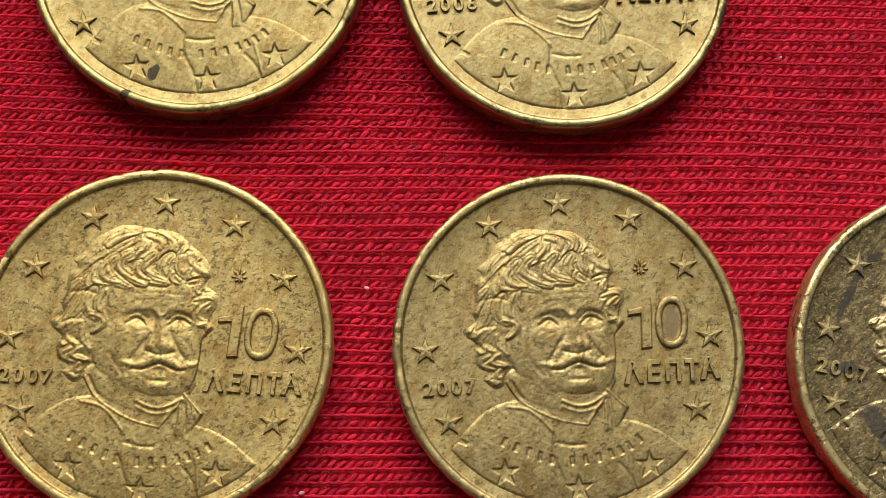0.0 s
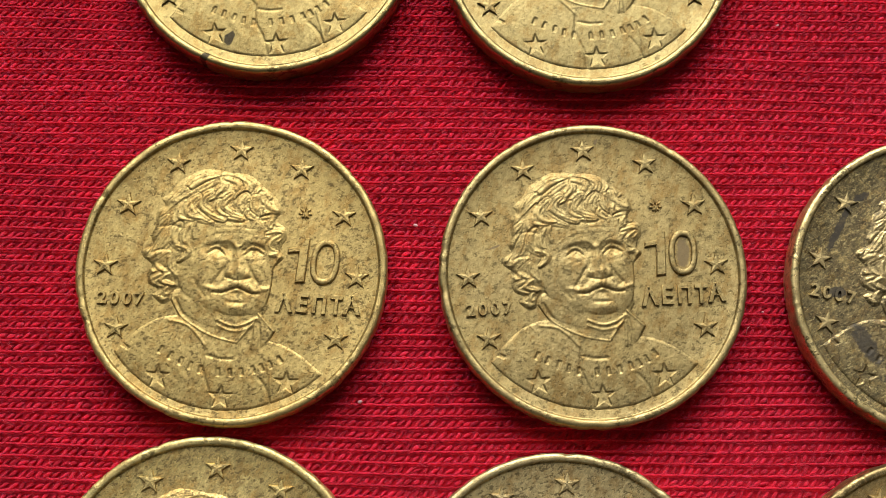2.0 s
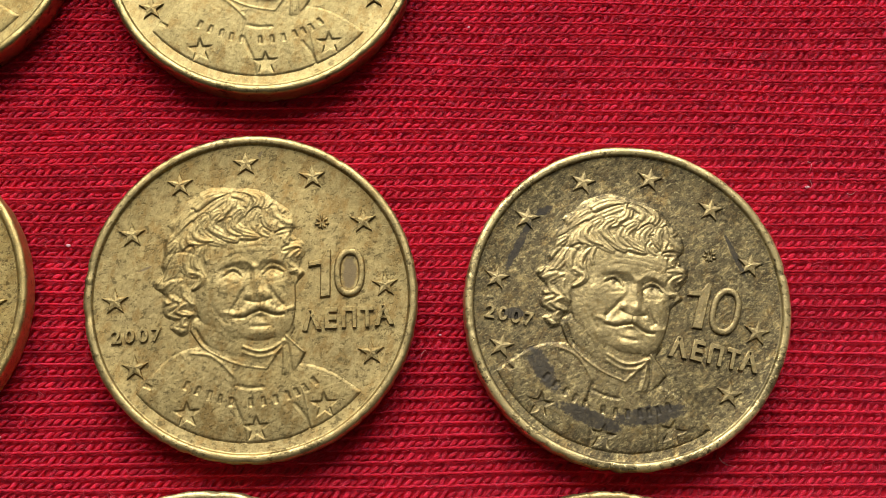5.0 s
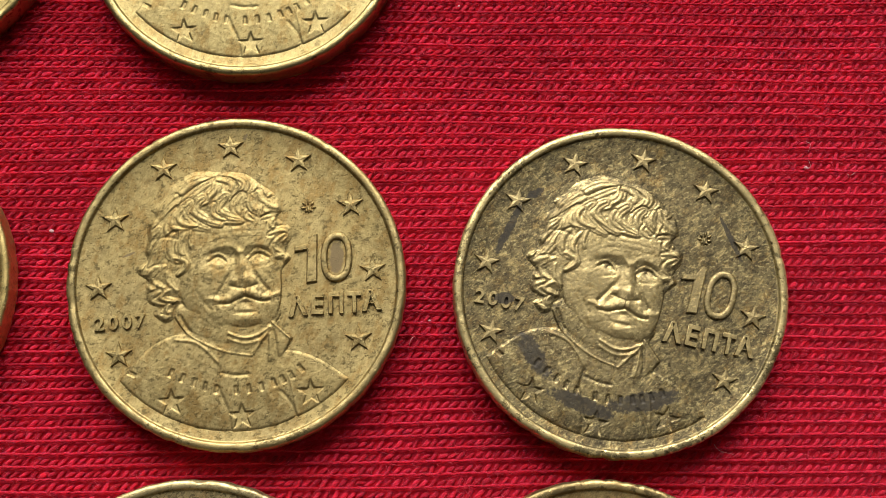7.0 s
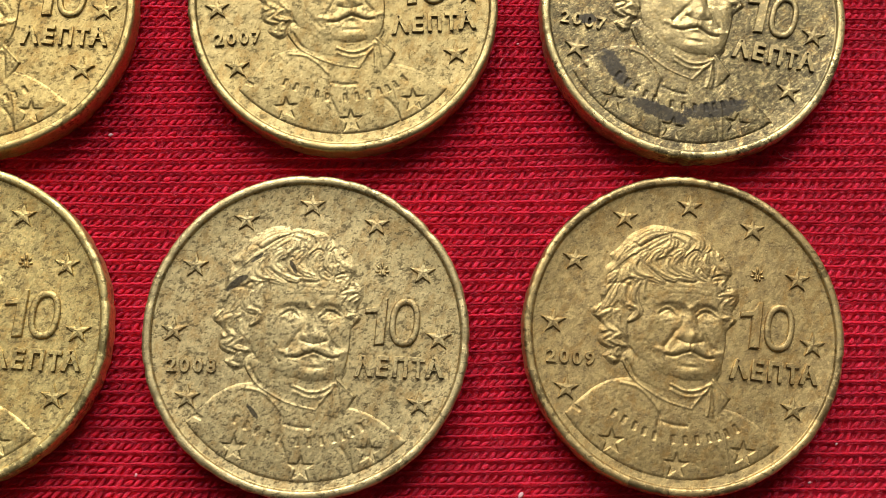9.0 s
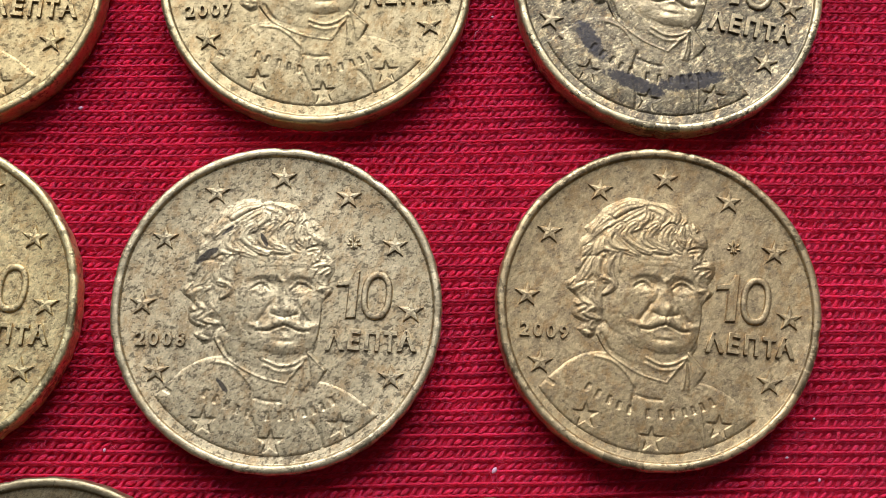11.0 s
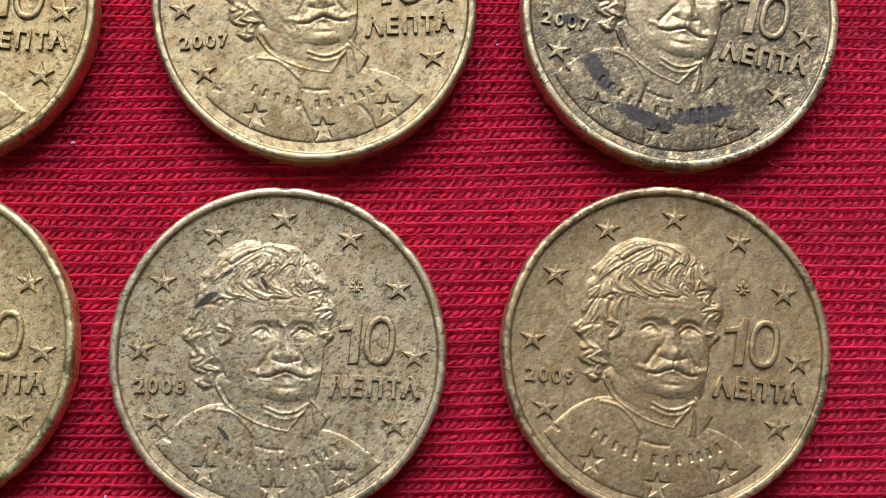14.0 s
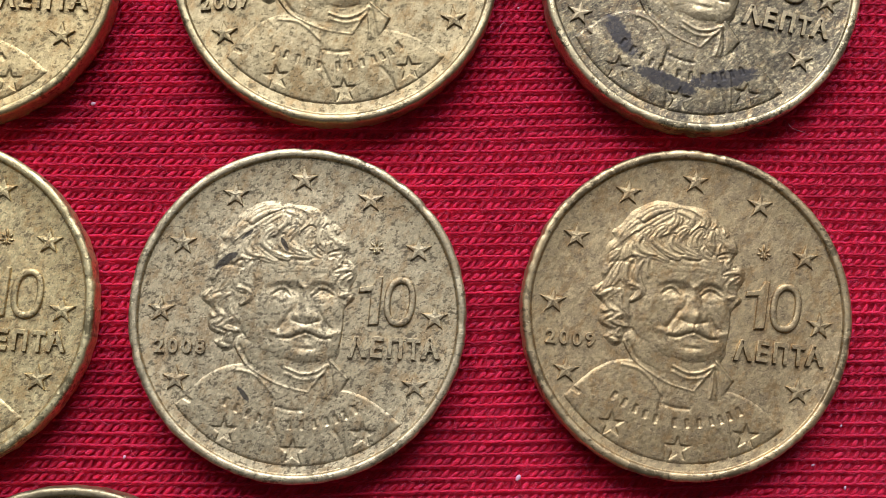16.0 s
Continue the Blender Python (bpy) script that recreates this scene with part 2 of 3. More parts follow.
# ---- the coins' places: x, y in millimetres and the turn in degrees ----
COINS = (
    ("a1", -20.15, 24.56, 2.3, ""), ("a2", 1.49, 22.54, 0.1, "2006"),
    ("b1", -23.17, 1.26, -6.2, "2007"), ("b2", 0.0, 0.0, 0.0, "2007"), ("b3", 22.53, -2.22, -16.1, "2007"),
    ("c1", -25.31, -19.09, -7.2, ""), ("c2", -3.61, -21.33, -6.2, "2008"), ("c3", 19.43, -23.06, -9.9, "2009"),
    ("d1", -18.2, -40.2, -6.0, ""), ("d2", 7.4, -43.5, -6.0, ""),
)

# ---- the knitted cloth ----
ROW, STITCH, ROW_TURN = 0.738, 0.53, -3.9
cloth = tagged(new("knitted_cloth"), "bright red knitted cotton cloth spread flat on a table", "cloth")
part("sheet", box(-0.30, 0.30, -0.24, 0.24, CLOTH_Z - 0.6 * MM, CLOTH_Z), red_base, cloth)
rng = np.random.default_rng(7)
ca, sa = math.cos(radians(ROW_TURN)), math.sin(radians(ROW_TURN))
NX, NS = 7, 6                        # rings along a loop, corners round it


def under_coin(x, y, r=8.6):
    k = np.zeros(len(x), bool)
    for _, cx, cy, _, _ in COINS:
        k |= (x - cx) ** 2 + (y - cy) ** 2 < r * r
    return k


def sway(u, w):
    """The gentle wander of the rows across the cloth."""
    return 0.10 * np.sin(u * 0.11 + 0.05 * w) + 0.06 * np.sin(u * 0.31 + w * 0.4)


def to_cloth(u, w, z):
    return np.stack([(u * ca - w * sa) * MM, (u * sa + w * ca) * MM, z * MM], -1)


ang = np.linspace(0, 2 * np.pi, NS, endpoint=False)
tt = np.linspace(-1, 1, NX)
la = np.arange(NX - 1)[:, None] * NS + np.arange(NS)[None, :]
lb = np.arange(NX - 1)[:, None] * NS + (np.arange(NS)[None, :] + 1) % NS
LOOP = np.stack([la, lb, lb + NS, la + NS], -1).reshape(-1, 4)
loops, singles = [], 0
for j in range(-57, 42):
    w0 = j * ROW - 0.04
    # the row of slanting loops
    u = np.arange(-47, 48, STITCH) + 0.012 * j + rng.normal(0, 0.05)
    u = u + rng.normal(0, 0.03, len(u))
    w = w0 - 0.015 + sway(u, w0) + rng.normal(0, 0.022, len(u))
    X, Y = u * ca - w * sa, u * sa + w * ca
    keep = ~under_coin(X, Y) & (np.abs(X) < 44) & (Y > -41) & (Y < 28)
    u, w = u[keep], w[keep]
    n = len(u)
    if n:
        turn = np.radians(rng.normal(25, 4, n))
        ln = rng.normal(0.31, 0.03, n)
        wd = np.clip(rng.normal(0.128, 0.018, n), 0.09, 0.17)
        prof = np.sqrt(np.maximum(1 - np.abs(tt) ** 2.2, 0.02))
        along = tt[None, :] * ln[:, None]
        bend = (0.05 + rng.normal(0, 0.03, n))[:, None] * np.sin(tt * 2.2)[None, :]
        cu = along * np.cos(turn)[:, None] - bend * np.sin(turn)[:, None]
        cw = along * np.sin(turn)[:, None] + bend
        cz = -0.235 + 0.05 * (1 - tt ** 2)[None, :] - 0.10 * tt[None, :] + rng.normal(0, 0.03, n)[:, None]
        rr = wd[:, None] * prof[None, :]
        pu = (u[:, None] + cu)[:, :, None] - (rr * np.sin(turn)[:, None])[:, :, None] * np.cos(ang)
        pw = (w[:, None] + cw)[:, :, None] + (rr * np.cos(turn)[:, None])[:, :, None] * np.cos(ang)
        pz = cz[:, :, None] + (rr * 0.72)[:, :, None] * np.sin(ang)
        pu, pw, pz = (q + rng.normal(0, 0.008, q.shape) for q in (pu, pw, pz))
        v = to_cloth(pu, pw, np.minimum(pz, 0.02)).reshape(n, -1, 3)
        X, Y = u * ca - w * sa, u * sa + w * ca
        near = (np.abs(X - 11.3) < 2.6) & (np.abs(Y) < 10)
        for one in v[near]:
            if singles < 300:
                part("stitch", fast_mesh("stitch", one, LOOP), red_yarn, cloth)
                singles += 1
        loops.append(v[~near])
    # the straight yarn below it
    u = np.arange(-47, 47.1, 0.18)
    w = w0 - 0.40 * ROW + sway(u, w0) + 0.022 * np.sin(u * 2 * np.pi / STITCH + j) + rng.normal(0, 0.010, len(u))
    X, Y = u * ca - w * sa, u * sa + w * ca
    ok = (np.abs(X) < 44) & (Y > -41) & (Y < 28)
    u, w, X, Y = u[ok], w[ok], X[ok], Y[ok]
    n = len(u)
    if n > 4:
        rr = 0.086 + 0.014 * np.sin(u * 2 * np.pi / STITCH + j * 1.7) + rng.normal(0, 0.010, n)
        cz = -0.110 + 0.025 * np.sin(u * 2 * np.pi / STITCH)
        v = to_cloth(u[:, None] + 0 * ang, w[:, None] + rr[:, None] * np.cos(ang), cz[:, None] + rr[:, None] * np.sin(ang)).reshape(-1, 3)
        v = v + rng.normal(0, 0.011 * MM, v.shape)
        a = np.arange(n - 1)[:, None] * NS + np.arange(NS)[None, :]
        b = np.arange(n - 1)[:, None] * NS + (np.arange(NS)[None, :] + 1) % NS
        f = np.stack([a, b, b + NS, a + NS], -1)[~under_coin(X, Y)[:-1]].reshape(-1, 4)
        part("yarn", fast_mesh("yarn", v, f), red_yarn, cloth)

loops = np.concatenate(loops)
f = (LOOP[None] + (np.arange(len(loops)) * NX * NS)[:, None, None]).reshape(-1, 4)
part("knit", fast_mesh("knit", loops.reshape(-1, 3), f), red_yarn, cloth, "slanting loops of red cotton yarn", "stuff")

# loose fibres standing off the cloth
fv, ff = [], []
for i in range(24000):
    x, y = rng.uniform(-41, 43), rng.uniform(-38, 25)
    if under_coin(np.array([x]), np.array([y]), 10.2)[0]:
        continue
    a, ln, c = rng.uniform(0, 6.28), rng.gamma(2.0, 0.15) + 0.10, rng.normal(0, 1.4)
    r = rng.uniform(0.004, 0.009)
    s = np.linspace(0, 1, 6)
    px = x + np.cumsum(np.cos(a + c * s)) * ln / 6
    py = y + np.cumsum(np.sin(a + c * s)) * ln / 6
    pz = 0.0 + rng.uniform(0.02, 0.22) * np.sin(s * np.pi)
    base = len(fv)
    for k in range(6):
        for g in (0, 2.1, 4.2):
            fv.append(((px[k] + r * math.cos(g)) * MM, (py[k] + r * math.cos(g + 1)) * MM, (pz[k] + r * math.sin(g)) * MM))
    for k in range(5):
        for g in range(3):
            o = base + 3 * k
            ff.append((o + g, o + (g + 1) % 3, o + 3 + (g + 1) % 3, o + 3 + g))
part("fuzz", pydata("fuzz", fv, ff), lint_red, cloth, "loose fine red fibres", "stuff")

# ---- coin relief ----
STEP = 0.052
gx, gy = np.meshgrid(np.arange(-7.3, 6.6, STEP), np.arange(-9.0, 6.7, STEP))


def smooth(v, lo, hi):
    t = np.clip((v - lo) / (hi - lo), 0, 1)
    return t * t * (3 - 2 * t)


def rounded(pts, n=6):
    """A closed curve that runs softly through the given corners."""
    p = np.array(pts, float).reshape(-1, 2)
    a, b, c, d = np.roll(p, 1, 0), p, np.roll(p, -1, 0), np.roll(p, -2, 0)
    out = []
    for t in np.arange(n) / n:
        out.append(0.5 * (2 * b + (c - a) * t + (2 * a - 5 * b + 4 * c - d) * t * t + (3 * b - a - 3 * c + d) * t ** 3))
    return np.stack(out, 1).reshape(-1, 2)


def inside(pts):
    """The depth inside a closed outline: positive within, negative without."""
    d = np.full(gx.shape, 1e9)
    odd = np.zeros(gx.shape, bool)
    for (x0, y0), (x1, y1) in zip(pts, np.roll(pts, -1, 0)):
        ex, ey = x1 - x0, y1 - y0
        t = np.clip(((gx - x0) * ex + (gy - y0) * ey) / (ex * ex + ey * ey + 1e-12), 0, 1)
        d = np.minimum(d, (gx - x0 - t * ex) ** 2 + (gy - y0 - t * ey) ** 2)
        if y0 != y1:
            odd ^= ((y0 > gy) != (y1 > gy)) & (gx < (gy - y0) * ex / (y1 - y0 + 1e-15) + x0)
    d = np.sqrt(d)
    return np.where(odd, d, -d)


def bump(h, x, y, sx, sy, high, turn=0):
    c, s = math.cos(radians(turn)), math.sin(radians(turn))
    u, v = (gx - x) * c + (gy - y) * s, -(gx - x) * s + (gy - y) * c
    h += high * np.exp(-(u / sx) ** 2 - (v / sy) ** 2)


def stroke(h, pts, w0, w1, high, end=None):
    """A ridge (or, below nought, a groove) along a line, from width w0 to w1."""
    p = np.array(pts, float).reshape(-1, 2)
    if len(p) > 2:
        q = []
        for i in range(len(p) - 1):
            a, b, c, d = p[max(i - 1, 0)], p[i], p[i + 1], p[min(i + 2, len(p) - 1)]
            for t in (0, 0.25, 0.5, 0.75):
                q.append(0.5 * (2 * b + (c - a) * t + (2 * a - 5 * b + 4 * c - d) * t * t + (3 * b - a - 3 * c + d) * t ** 3))
        p = np.array(q + [p[-1]])
    best = np.full(gx.shape, 1e9)
    par = np.zeros(gx.shape)
    m = len(p) - 1
    for i in range(m):
        (x0, y0), (x1, y1) = p[i], p[i + 1]
        ex, ey = x1 - x0, y1 - y0
        t = np.clip(((gx - x0) * ex + (gy - y0) * ey) / (ex * ex + ey * ey + 1e-12), 0, 1)
        d = (gx - x0 - t * ex) ** 2 + (gy - y0 - t * ey) ** 2
        k = d < best
        best[k] = d[k]
        par[k] = ((i + t) / m)[k]
    w = w0 + (w1 - w0) * par
    high = high if end is None else high + (end - high) * par
    h += high * np.exp(-best / (w * w))


# locks of hair: root, middle and tip, and the width
CROWN = ((-1.08, 6.16, -2.06, 6.23, -3.29, 5.40, 0.62), (-0.99, 6.04, -2.65, 5.68, -3.84, 4.28, 0.62), (-0.97, 5.97, -2.16, 5.28, -3.43, 4.30, 0.56), (-0.97, 5.97, -1.12, 5.22, -2.04, 4.60, 0.56),
         (1.08, 6.09, 1.97, 5.32, 1.72, 4.81, 0.50), (0.00, 6.32, 1.49, 5.72, 0.57, 4.67, 0.56), (-0.61, 6.26, 0.72, 5.76, -0.08, 4.81, 0.56), (-0.85, 6.07, -0.02, 5.67, -0.66, 4.97, 0.50))
SIDE = ((-3.39, 5.16, -4.17, 4.21, -5.00, 2.76, 0.56), (-3.00, 4.96, -3.94, 4.05, -4.52, 2.79, 0.52), (-3.31, 4.40, -4.16, 3.43, -4.60, 2.85, 0.48), (-4.44, 3.23, -5.17, 2.23, -5.59, 0.88, 0.58), (-3.90, 3.14, -4.26, 2.15, -5.11, 0.85, 0.60),
        (-3.70, 3.89, -3.86, 2.94, -2.62, 2.92, 0.50), (-3.27, 4.19, -3.58, 3.28, -2.42, 3.32, 0.46), (-3.51, 2.87, -3.91, 2.08, -3.40, 1.21, 0.52), (-2.82, 2.88, -3.22, 2.09, -2.81, 1.34, 0.46), (-2.52, 3.08, -2.61, 2.50, -2.51, 1.96, 0.36))
CURLS = ((-4.02, 0.87, -3.93, 0.05, -3.49, -0.47, 0.44), (-3.58, 1.45, -2.84, 1.12, -3.39, 0.45, 0.40), (-4.11, 0.99, -4.93, 0.26, -4.13, -0.33, 0.52), (-4.58, 0.96, -5.41, 0.29, -4.72, -0.46, 0.50),
         (-3.91, -0.43, -4.43, -0.88, -3.57, -1.11, 0.46), (-4.51, -0.48, -5.03, -0.94, -4.23, -1.25, 0.46), (-4.57, -1.60, -4.72, -2.08, -3.81, -2.10, 0.50), (-3.95, -1.30, -4.05, -1.70, -3.40, -1.72, 0.36))
FRINGE = ((1.55, 5.15, 2.00, 4.35, 2.95, 4.05, 0.50), (1.20, 4.95, 1.20, 4.15, 2.05, 3.85, 0.46), (0.55, 4.95, 0.20, 4.15, 1.15, 3.60, 0.66), (1.75, 4.30, 1.65, 3.75, 2.10, 3.45, 0.34),
          (-0.45, 5.05, -0.95, 4.05, 0.45, 3.42, 0.78), (0.75, 4.05, 0.72, 3.65, 1.20, 3.35, 0.34), (-1.75, 5.00, -2.25, 4.05, -0.75, 3.25, 0.62), (-1.10, 4.55, -1.20, 3.90, -0.45, 3.55, 0.40),
          (-2.55, 4.75, -2.90, 3.85, -1.45, 3.05, 0.62), (-3.05, 4.35, -3.20, 3.65, -2.15, 3.30, 0.46))
TEMPLE = ((1.74, 3.50, 2.41, 3.58, 2.69, 3.15, 0.38), (2.88, 3.68, 2.21, 3.18, 2.56, 2.70, 0.38), (2.11, 2.53, 2.91, 2.70, 2.88, 2.07, 0.38), (2.95, 2.43, 2.31, 1.81, 2.72, 1.41, 0.36), (2.42, 1.14, 3.03, 1.20, 2.86, 0.60, 0.34))


def bust_mesh(relief):
    """The plain relief of a curly-haired bust in a collared coat, with cut-in marks and stars on its breast."""
    hair = rounded((-2.15, 6.59, -0.81, 6.57, 0.69, 6.29, 1.74, 5.63, 2.48, 4.88, 2.91, 3.99, 2.65, 3.52, 3.22, 2.93, 3.32, 2.24, 3.02, 1.51, 3.23, 1.05, 2.87, 0.57, 2.54, -0.15, 2.29, -1.08,
                    0.02, -1.59, -2.59, -1.07, -3.52, -1.50, -3.77, -2.05, -4.27, -2.31, -4.91, -1.84, -4.57, -1.43, -5.12, -1.05, -5.29, -0.20, -5.12, 0.12, -5.50, 0.48, -5.72, 0.97, -5.21, 1.48, -5.33, 1.99, -5.05, 2.65, -5.05, 3.68, -4.67, 4.13, -4.86, 4.49, -4.21, 5.00, -3.68, 5.83, -3.00, 6.30))
    face = rounded((-3.17, 3.31, -2.26, 3.45, -1.17, 3.24, 0.23, 3.28, 1.07, 3.49, 1.92, 3.78, 2.29, 3.00, 2.41, 2.13, 2.50, 1.10, 2.67, -0.09, 2.62, -1.10, 2.45, -1.93, 2.05, -2.60, 1.10, -3.20, -0.05, -3.35, -1.18, -2.93, -2.14, -2.30, -2.94, -1.61, -3.37, -0.68, -3.46, 0.51, -2.96, 1.59, -3.19, 2.52))
    neck = rounded((-3.52, -1.50, -3.14, -2.76, -2.29, -3.62, -1.01, -4.43, 0.54, -4.74, 1.54, -4.52, 2.14, -2.90, 2.26, -1.75, -0.61, -0.87))
    flap = np.array((1.95, -2.63, 3.05, -3.73, 2.58, -4.56, 2.07, -5.05, 1.51, -5.01, 1.70, -3.70)).reshape(-1, 2)
    a0, a1 = math.atan2(-5.54, -6.9), math.atan2(-6.35, 6.2)
    arc = [(8.82 * math.cos(a), 8.82 * math.sin(a)) for a in np.linspace(a0, a1, 40)]
    near = [(x, -4.72 + 1.62 * (1 - ((x + 3.0) / -3.13) ** 2.2)) for x in np.linspace(-3.14, -6.13, 12)]
    far = [(x, -5.76 + 1.32 * (1 - ((x - 2.5) / 2.97) ** 1.8)) for x in np.linspace(5.47, 2.68, 12)]
    coat = np.array(near + arc + far + [(1.93, -3.06), (-0.66, -2.21)])
    dh, df, dn, dp, dc = inside(hair), inside(face), inside(neck), inside(flap), inside(coat)

    def rise(d, w, high, step):
        return np.where(d > -0.12, step * smooth(d, -0.10, 0.07) + high * (1 - np.exp(-np.maximum(d, 0) / w)), -0.2)

    h_coat = rise(dc, 1.2, 0.07, 0.055)
    # coat: seams, lapels and folds
    stroke(h_coat, (-3.65, -3.38, -2.52, -3.60, -1.66, -4.35, -1.16, -4.98), 0.10, 0.07, 0.045)
    stroke(h_coat, (-1.16, -4.98, -1.28, -6.28, -0.82, -7.61, -0.67, -8.69), 0.10, 0.12, -0.05)
    stroke(h_coat, (-1.05, -5.48, -0.31, -5.66, 0.50, -5.66), 0.09, 0.09, -0.05)
    stroke(h_coat, (2.31, -6.77, 2.83, -7.46, 3.11, -8.32), 0.10, 0.12, -0.05)
    stroke(h_coat, (2.81, -5.83, 3.04, -7.08, 3.21, -8.23), 0.07, 0.07, 0.04)
    stroke(h_coat, (1.44, -6.64, 1.88, -7.65, 1.93, -8.62), 0.25, 0.3, 0.03)
    stroke(h_coat, (-2.78, -6.33, -2.33, -7.34, -2.52, -8.29), 0.25, 0.3, 0.03)
    h_neck = rise(dn, 0.7, 0.10, 0.05)
    stroke(h_neck, (-3.61, -2.00, -3.05, -2.96, -2.09, -3.66, -0.74, -4.29, 0.62, -4.58), 0.10, 0.09, 0.07)
    stroke(h_neck, (-3.35, -2.01, -2.73, -3.05, -1.76, -3.55, -0.57, -3.94), 0.10, 0.10, -0.06)
    stroke(h_neck, (-0.57, -3.21, 0.27, -3.53, 1.09, -3.43, 1.84, -2.98), 0.08, 0.08, 0.06)
    stroke(h_neck, (-0.58, -3.54, 0.32, -3.87, 1.18, -3.73, 1.85, -3.32), 0.08, 0.08, 0.04)
    stroke(h_neck, (1.87, -3.05, 1.31, -3.77, 0.75, -4.56), 0.08, 0.07, 0.06)
    stroke(h_neck, (0.74, -4.62, 0.78, -5.28), 0.08, 0.07, 0.05)
    h_flap = rise(dp, 0.8, 0.10, 0.10)
    stroke(h_flap, (1.98, -2.69, 2.52, -3.20, 3.02, -3.73), 0.09, 0.09, 0.07)
    stroke(h_flap, (2.02, -3.23, 2.15, -4.07, 2.18, -4.79), 0.10, 0.08, -0.06)
    stroke(h_flap, (1.79, -3.38, 1.81, -4.21, 1.71, -4.96), 0.08, 0.06, 0.05)

    # hair: combed locks that lie over one another, each along a bent line of its own
    cx, cy = -0.28, 0.52
    arc = np.arctan2(gy - cy, gx - cx) * 4.6
    brow = smooth(gy, 0.6, 2.2)
    face_in = df
    df = df - brow * (0.16 * np.abs(np.sin(arc * 1.15 + 0.4)) ** 1.5) - (1 - brow) * 0.06 * np.abs(np.sin(arc * 2.0))
    dh = dh - 0.10 * np.abs(np.cos(arc * 1.6 + 0.6)) ** 2
    h_hair = rise(dh, 0.80, 0.155, 0.045)
    fall = 0.012 * np.sin(arc * 6.3 + 2.5 * np.hypot(gx - cx, gy - cy)) - 0.01
    hang = np.zeros(gx.shape)
    for k, (x0, y0, x1, y1, x2, y2, wide) in enumerate(CROWN + SIDE + CURLS + FRINGE + TEMPLE):
        # the lock's line, bent through its middle point
        t = np.linspace(0, 1, 15)[:, None]
        p0, p1, p2 = np.array((x0, y0)), np.array((x1, y1)) * 2 - np.array((x0 + x2, y0 + y2)) / 2, np.array((x2, y2))
        line = (1 - t) ** 2 * p0 + 2 * t * (1 - t) * p1 + t * t * p2
        best, par, side = np.full(gx.shape, 1e9), np.zeros(gx.shape), np.zeros(gx.shape)
        for i in range(14):
            (ax, ay), (bx, by) = line[i], line[i + 1]
            ex, ey = bx - ax, by - ay
            q = np.clip(((gx - ax) * ex + (gy - ay) * ey) / (ex * ex + ey * ey + 1e-12), 0, 1)
            d = (gx - ax - q * ex) ** 2 + (gy - ay - q * ey) ** 2
            n = d < best
            best[n], par[n] = d[n], ((i + q) / 14)[n]
            side[n] = np.sign(ex * (gy - ay) - ey * (gx - ax))[n]
        half = wide * (0.62 + 0.75 * par - 1.0 * par ** 3) * 0.86
        u = side * np.sqrt(best) / half
        win = smooth(1 - np.abs(u), 0.0, 0.16)
        strands = max(2, round(wide / 0.22))
        comb = np.abs(np.cos(np.pi * strands * (u + 0.12 * np.sin(5 * par + k)) / 2)) ** 0.7
        form = 0.090 * np.sqrt(np.maximum(1 - u * u, 0)) + 0.040 * comb - 0.075 + 0.030 * par + 0.022 * np.sin(2.4 * k)
        fall = fall * (1 - win) + form * win
        hang = np.maximum(hang, win)
    stroke(fall, (-4.75, 2.65, -3.95, 2.75, -3.35, 2.60), 0.09, 0.08, -0.035)
    cover = np.maximum(smooth(-df, -0.12, 0.10), hang)
    h_hair = h_hair + smooth(dh, -0.02, 0.2) * fall

    # face: soft plain forms
    deep = np.maximum(face_in, 0) + 1.3 * brow
    h_face = np.where(face_in > -0.12, 0.10 * smooth(face_in + brow, -0.15, 0.1) + 0.135 * (1 - np.exp(-deep / 0.8)), -0.2)
    # the hollows of the eyes fall away below the brows
    for pts, x, y, sx, sy in (((-2.5, 1.30, -1.9, 1.60, -1.0, 1.88, -0.15, 1.88, 0.25, 1.45), -0.65, 1.40, 0.95, 0.46), ((0.50, 1.55, 0.75, 1.90, 1.35, 1.94, 1.95, 1.72, 2.5, 1.25), 1.35, 1.45, 0.80, 0.46)):
        px, py = np.array(pts).reshape(-1, 2).T
        under = smooth(np.interp(gx, px, py) - gy, -0.10, 0.16)
        h_face -= 0.090 * under * np.exp(-((gx - x) / sx) ** 4 - ((gy - y) / sy) ** 2)
        h_face += 0.012 * np.exp(-((np.interp(gx, px, py) + 0.10 - gy) / 0.16) ** 2 - ((gx - x) / sx) ** 4)
    for x, y, sx, sy, high in ((-0.90, 1.28, 0.75, 0.36, -0.045), (1.40, 1.32, 0.65, 0.36, -0.045), (-0.98, 1.18, 0.42, 0.18, 0.014), (1.37, 1.22, 0.42, 0.18, 0.014), (-0.95, 1.16, 0.13, 0.13, -0.045), (1.40, 1.20, 0.13, 0.13, -0.045), (-2.05, 0.65, 0.75, 0.50, 0.050), (-2.2, -0.3, 0.8, 0.9, 0.030), (2.05, 0.35, 0.45, 0.70, 0.035),
                               (0.56, -0.22, 0.36, 0.34, 0.120), (-0.14, -0.14, 0.20, 0.20, 0.070), (1.10, -0.16, 0.17, 0.20, 0.050), (0.52, -1.86, 0.42, 0.14, 0.040), (0.52, -2.40, 0.75, 0.34, 0.085),
                               (-1.25, -2.05, 0.55, 0.50, 0.045), (2.0, -1.75, 0.40, 0.55, 0.045), (-0.2, 2.75, 1.5, 0.5, 0.025), (0.30, 1.95, 0.22, 0.30, -0.025), (0.50, -1.45, 0.55, 0.13, -0.030), (0.52, -2.06, 0.55, 0.10, -0.030)):
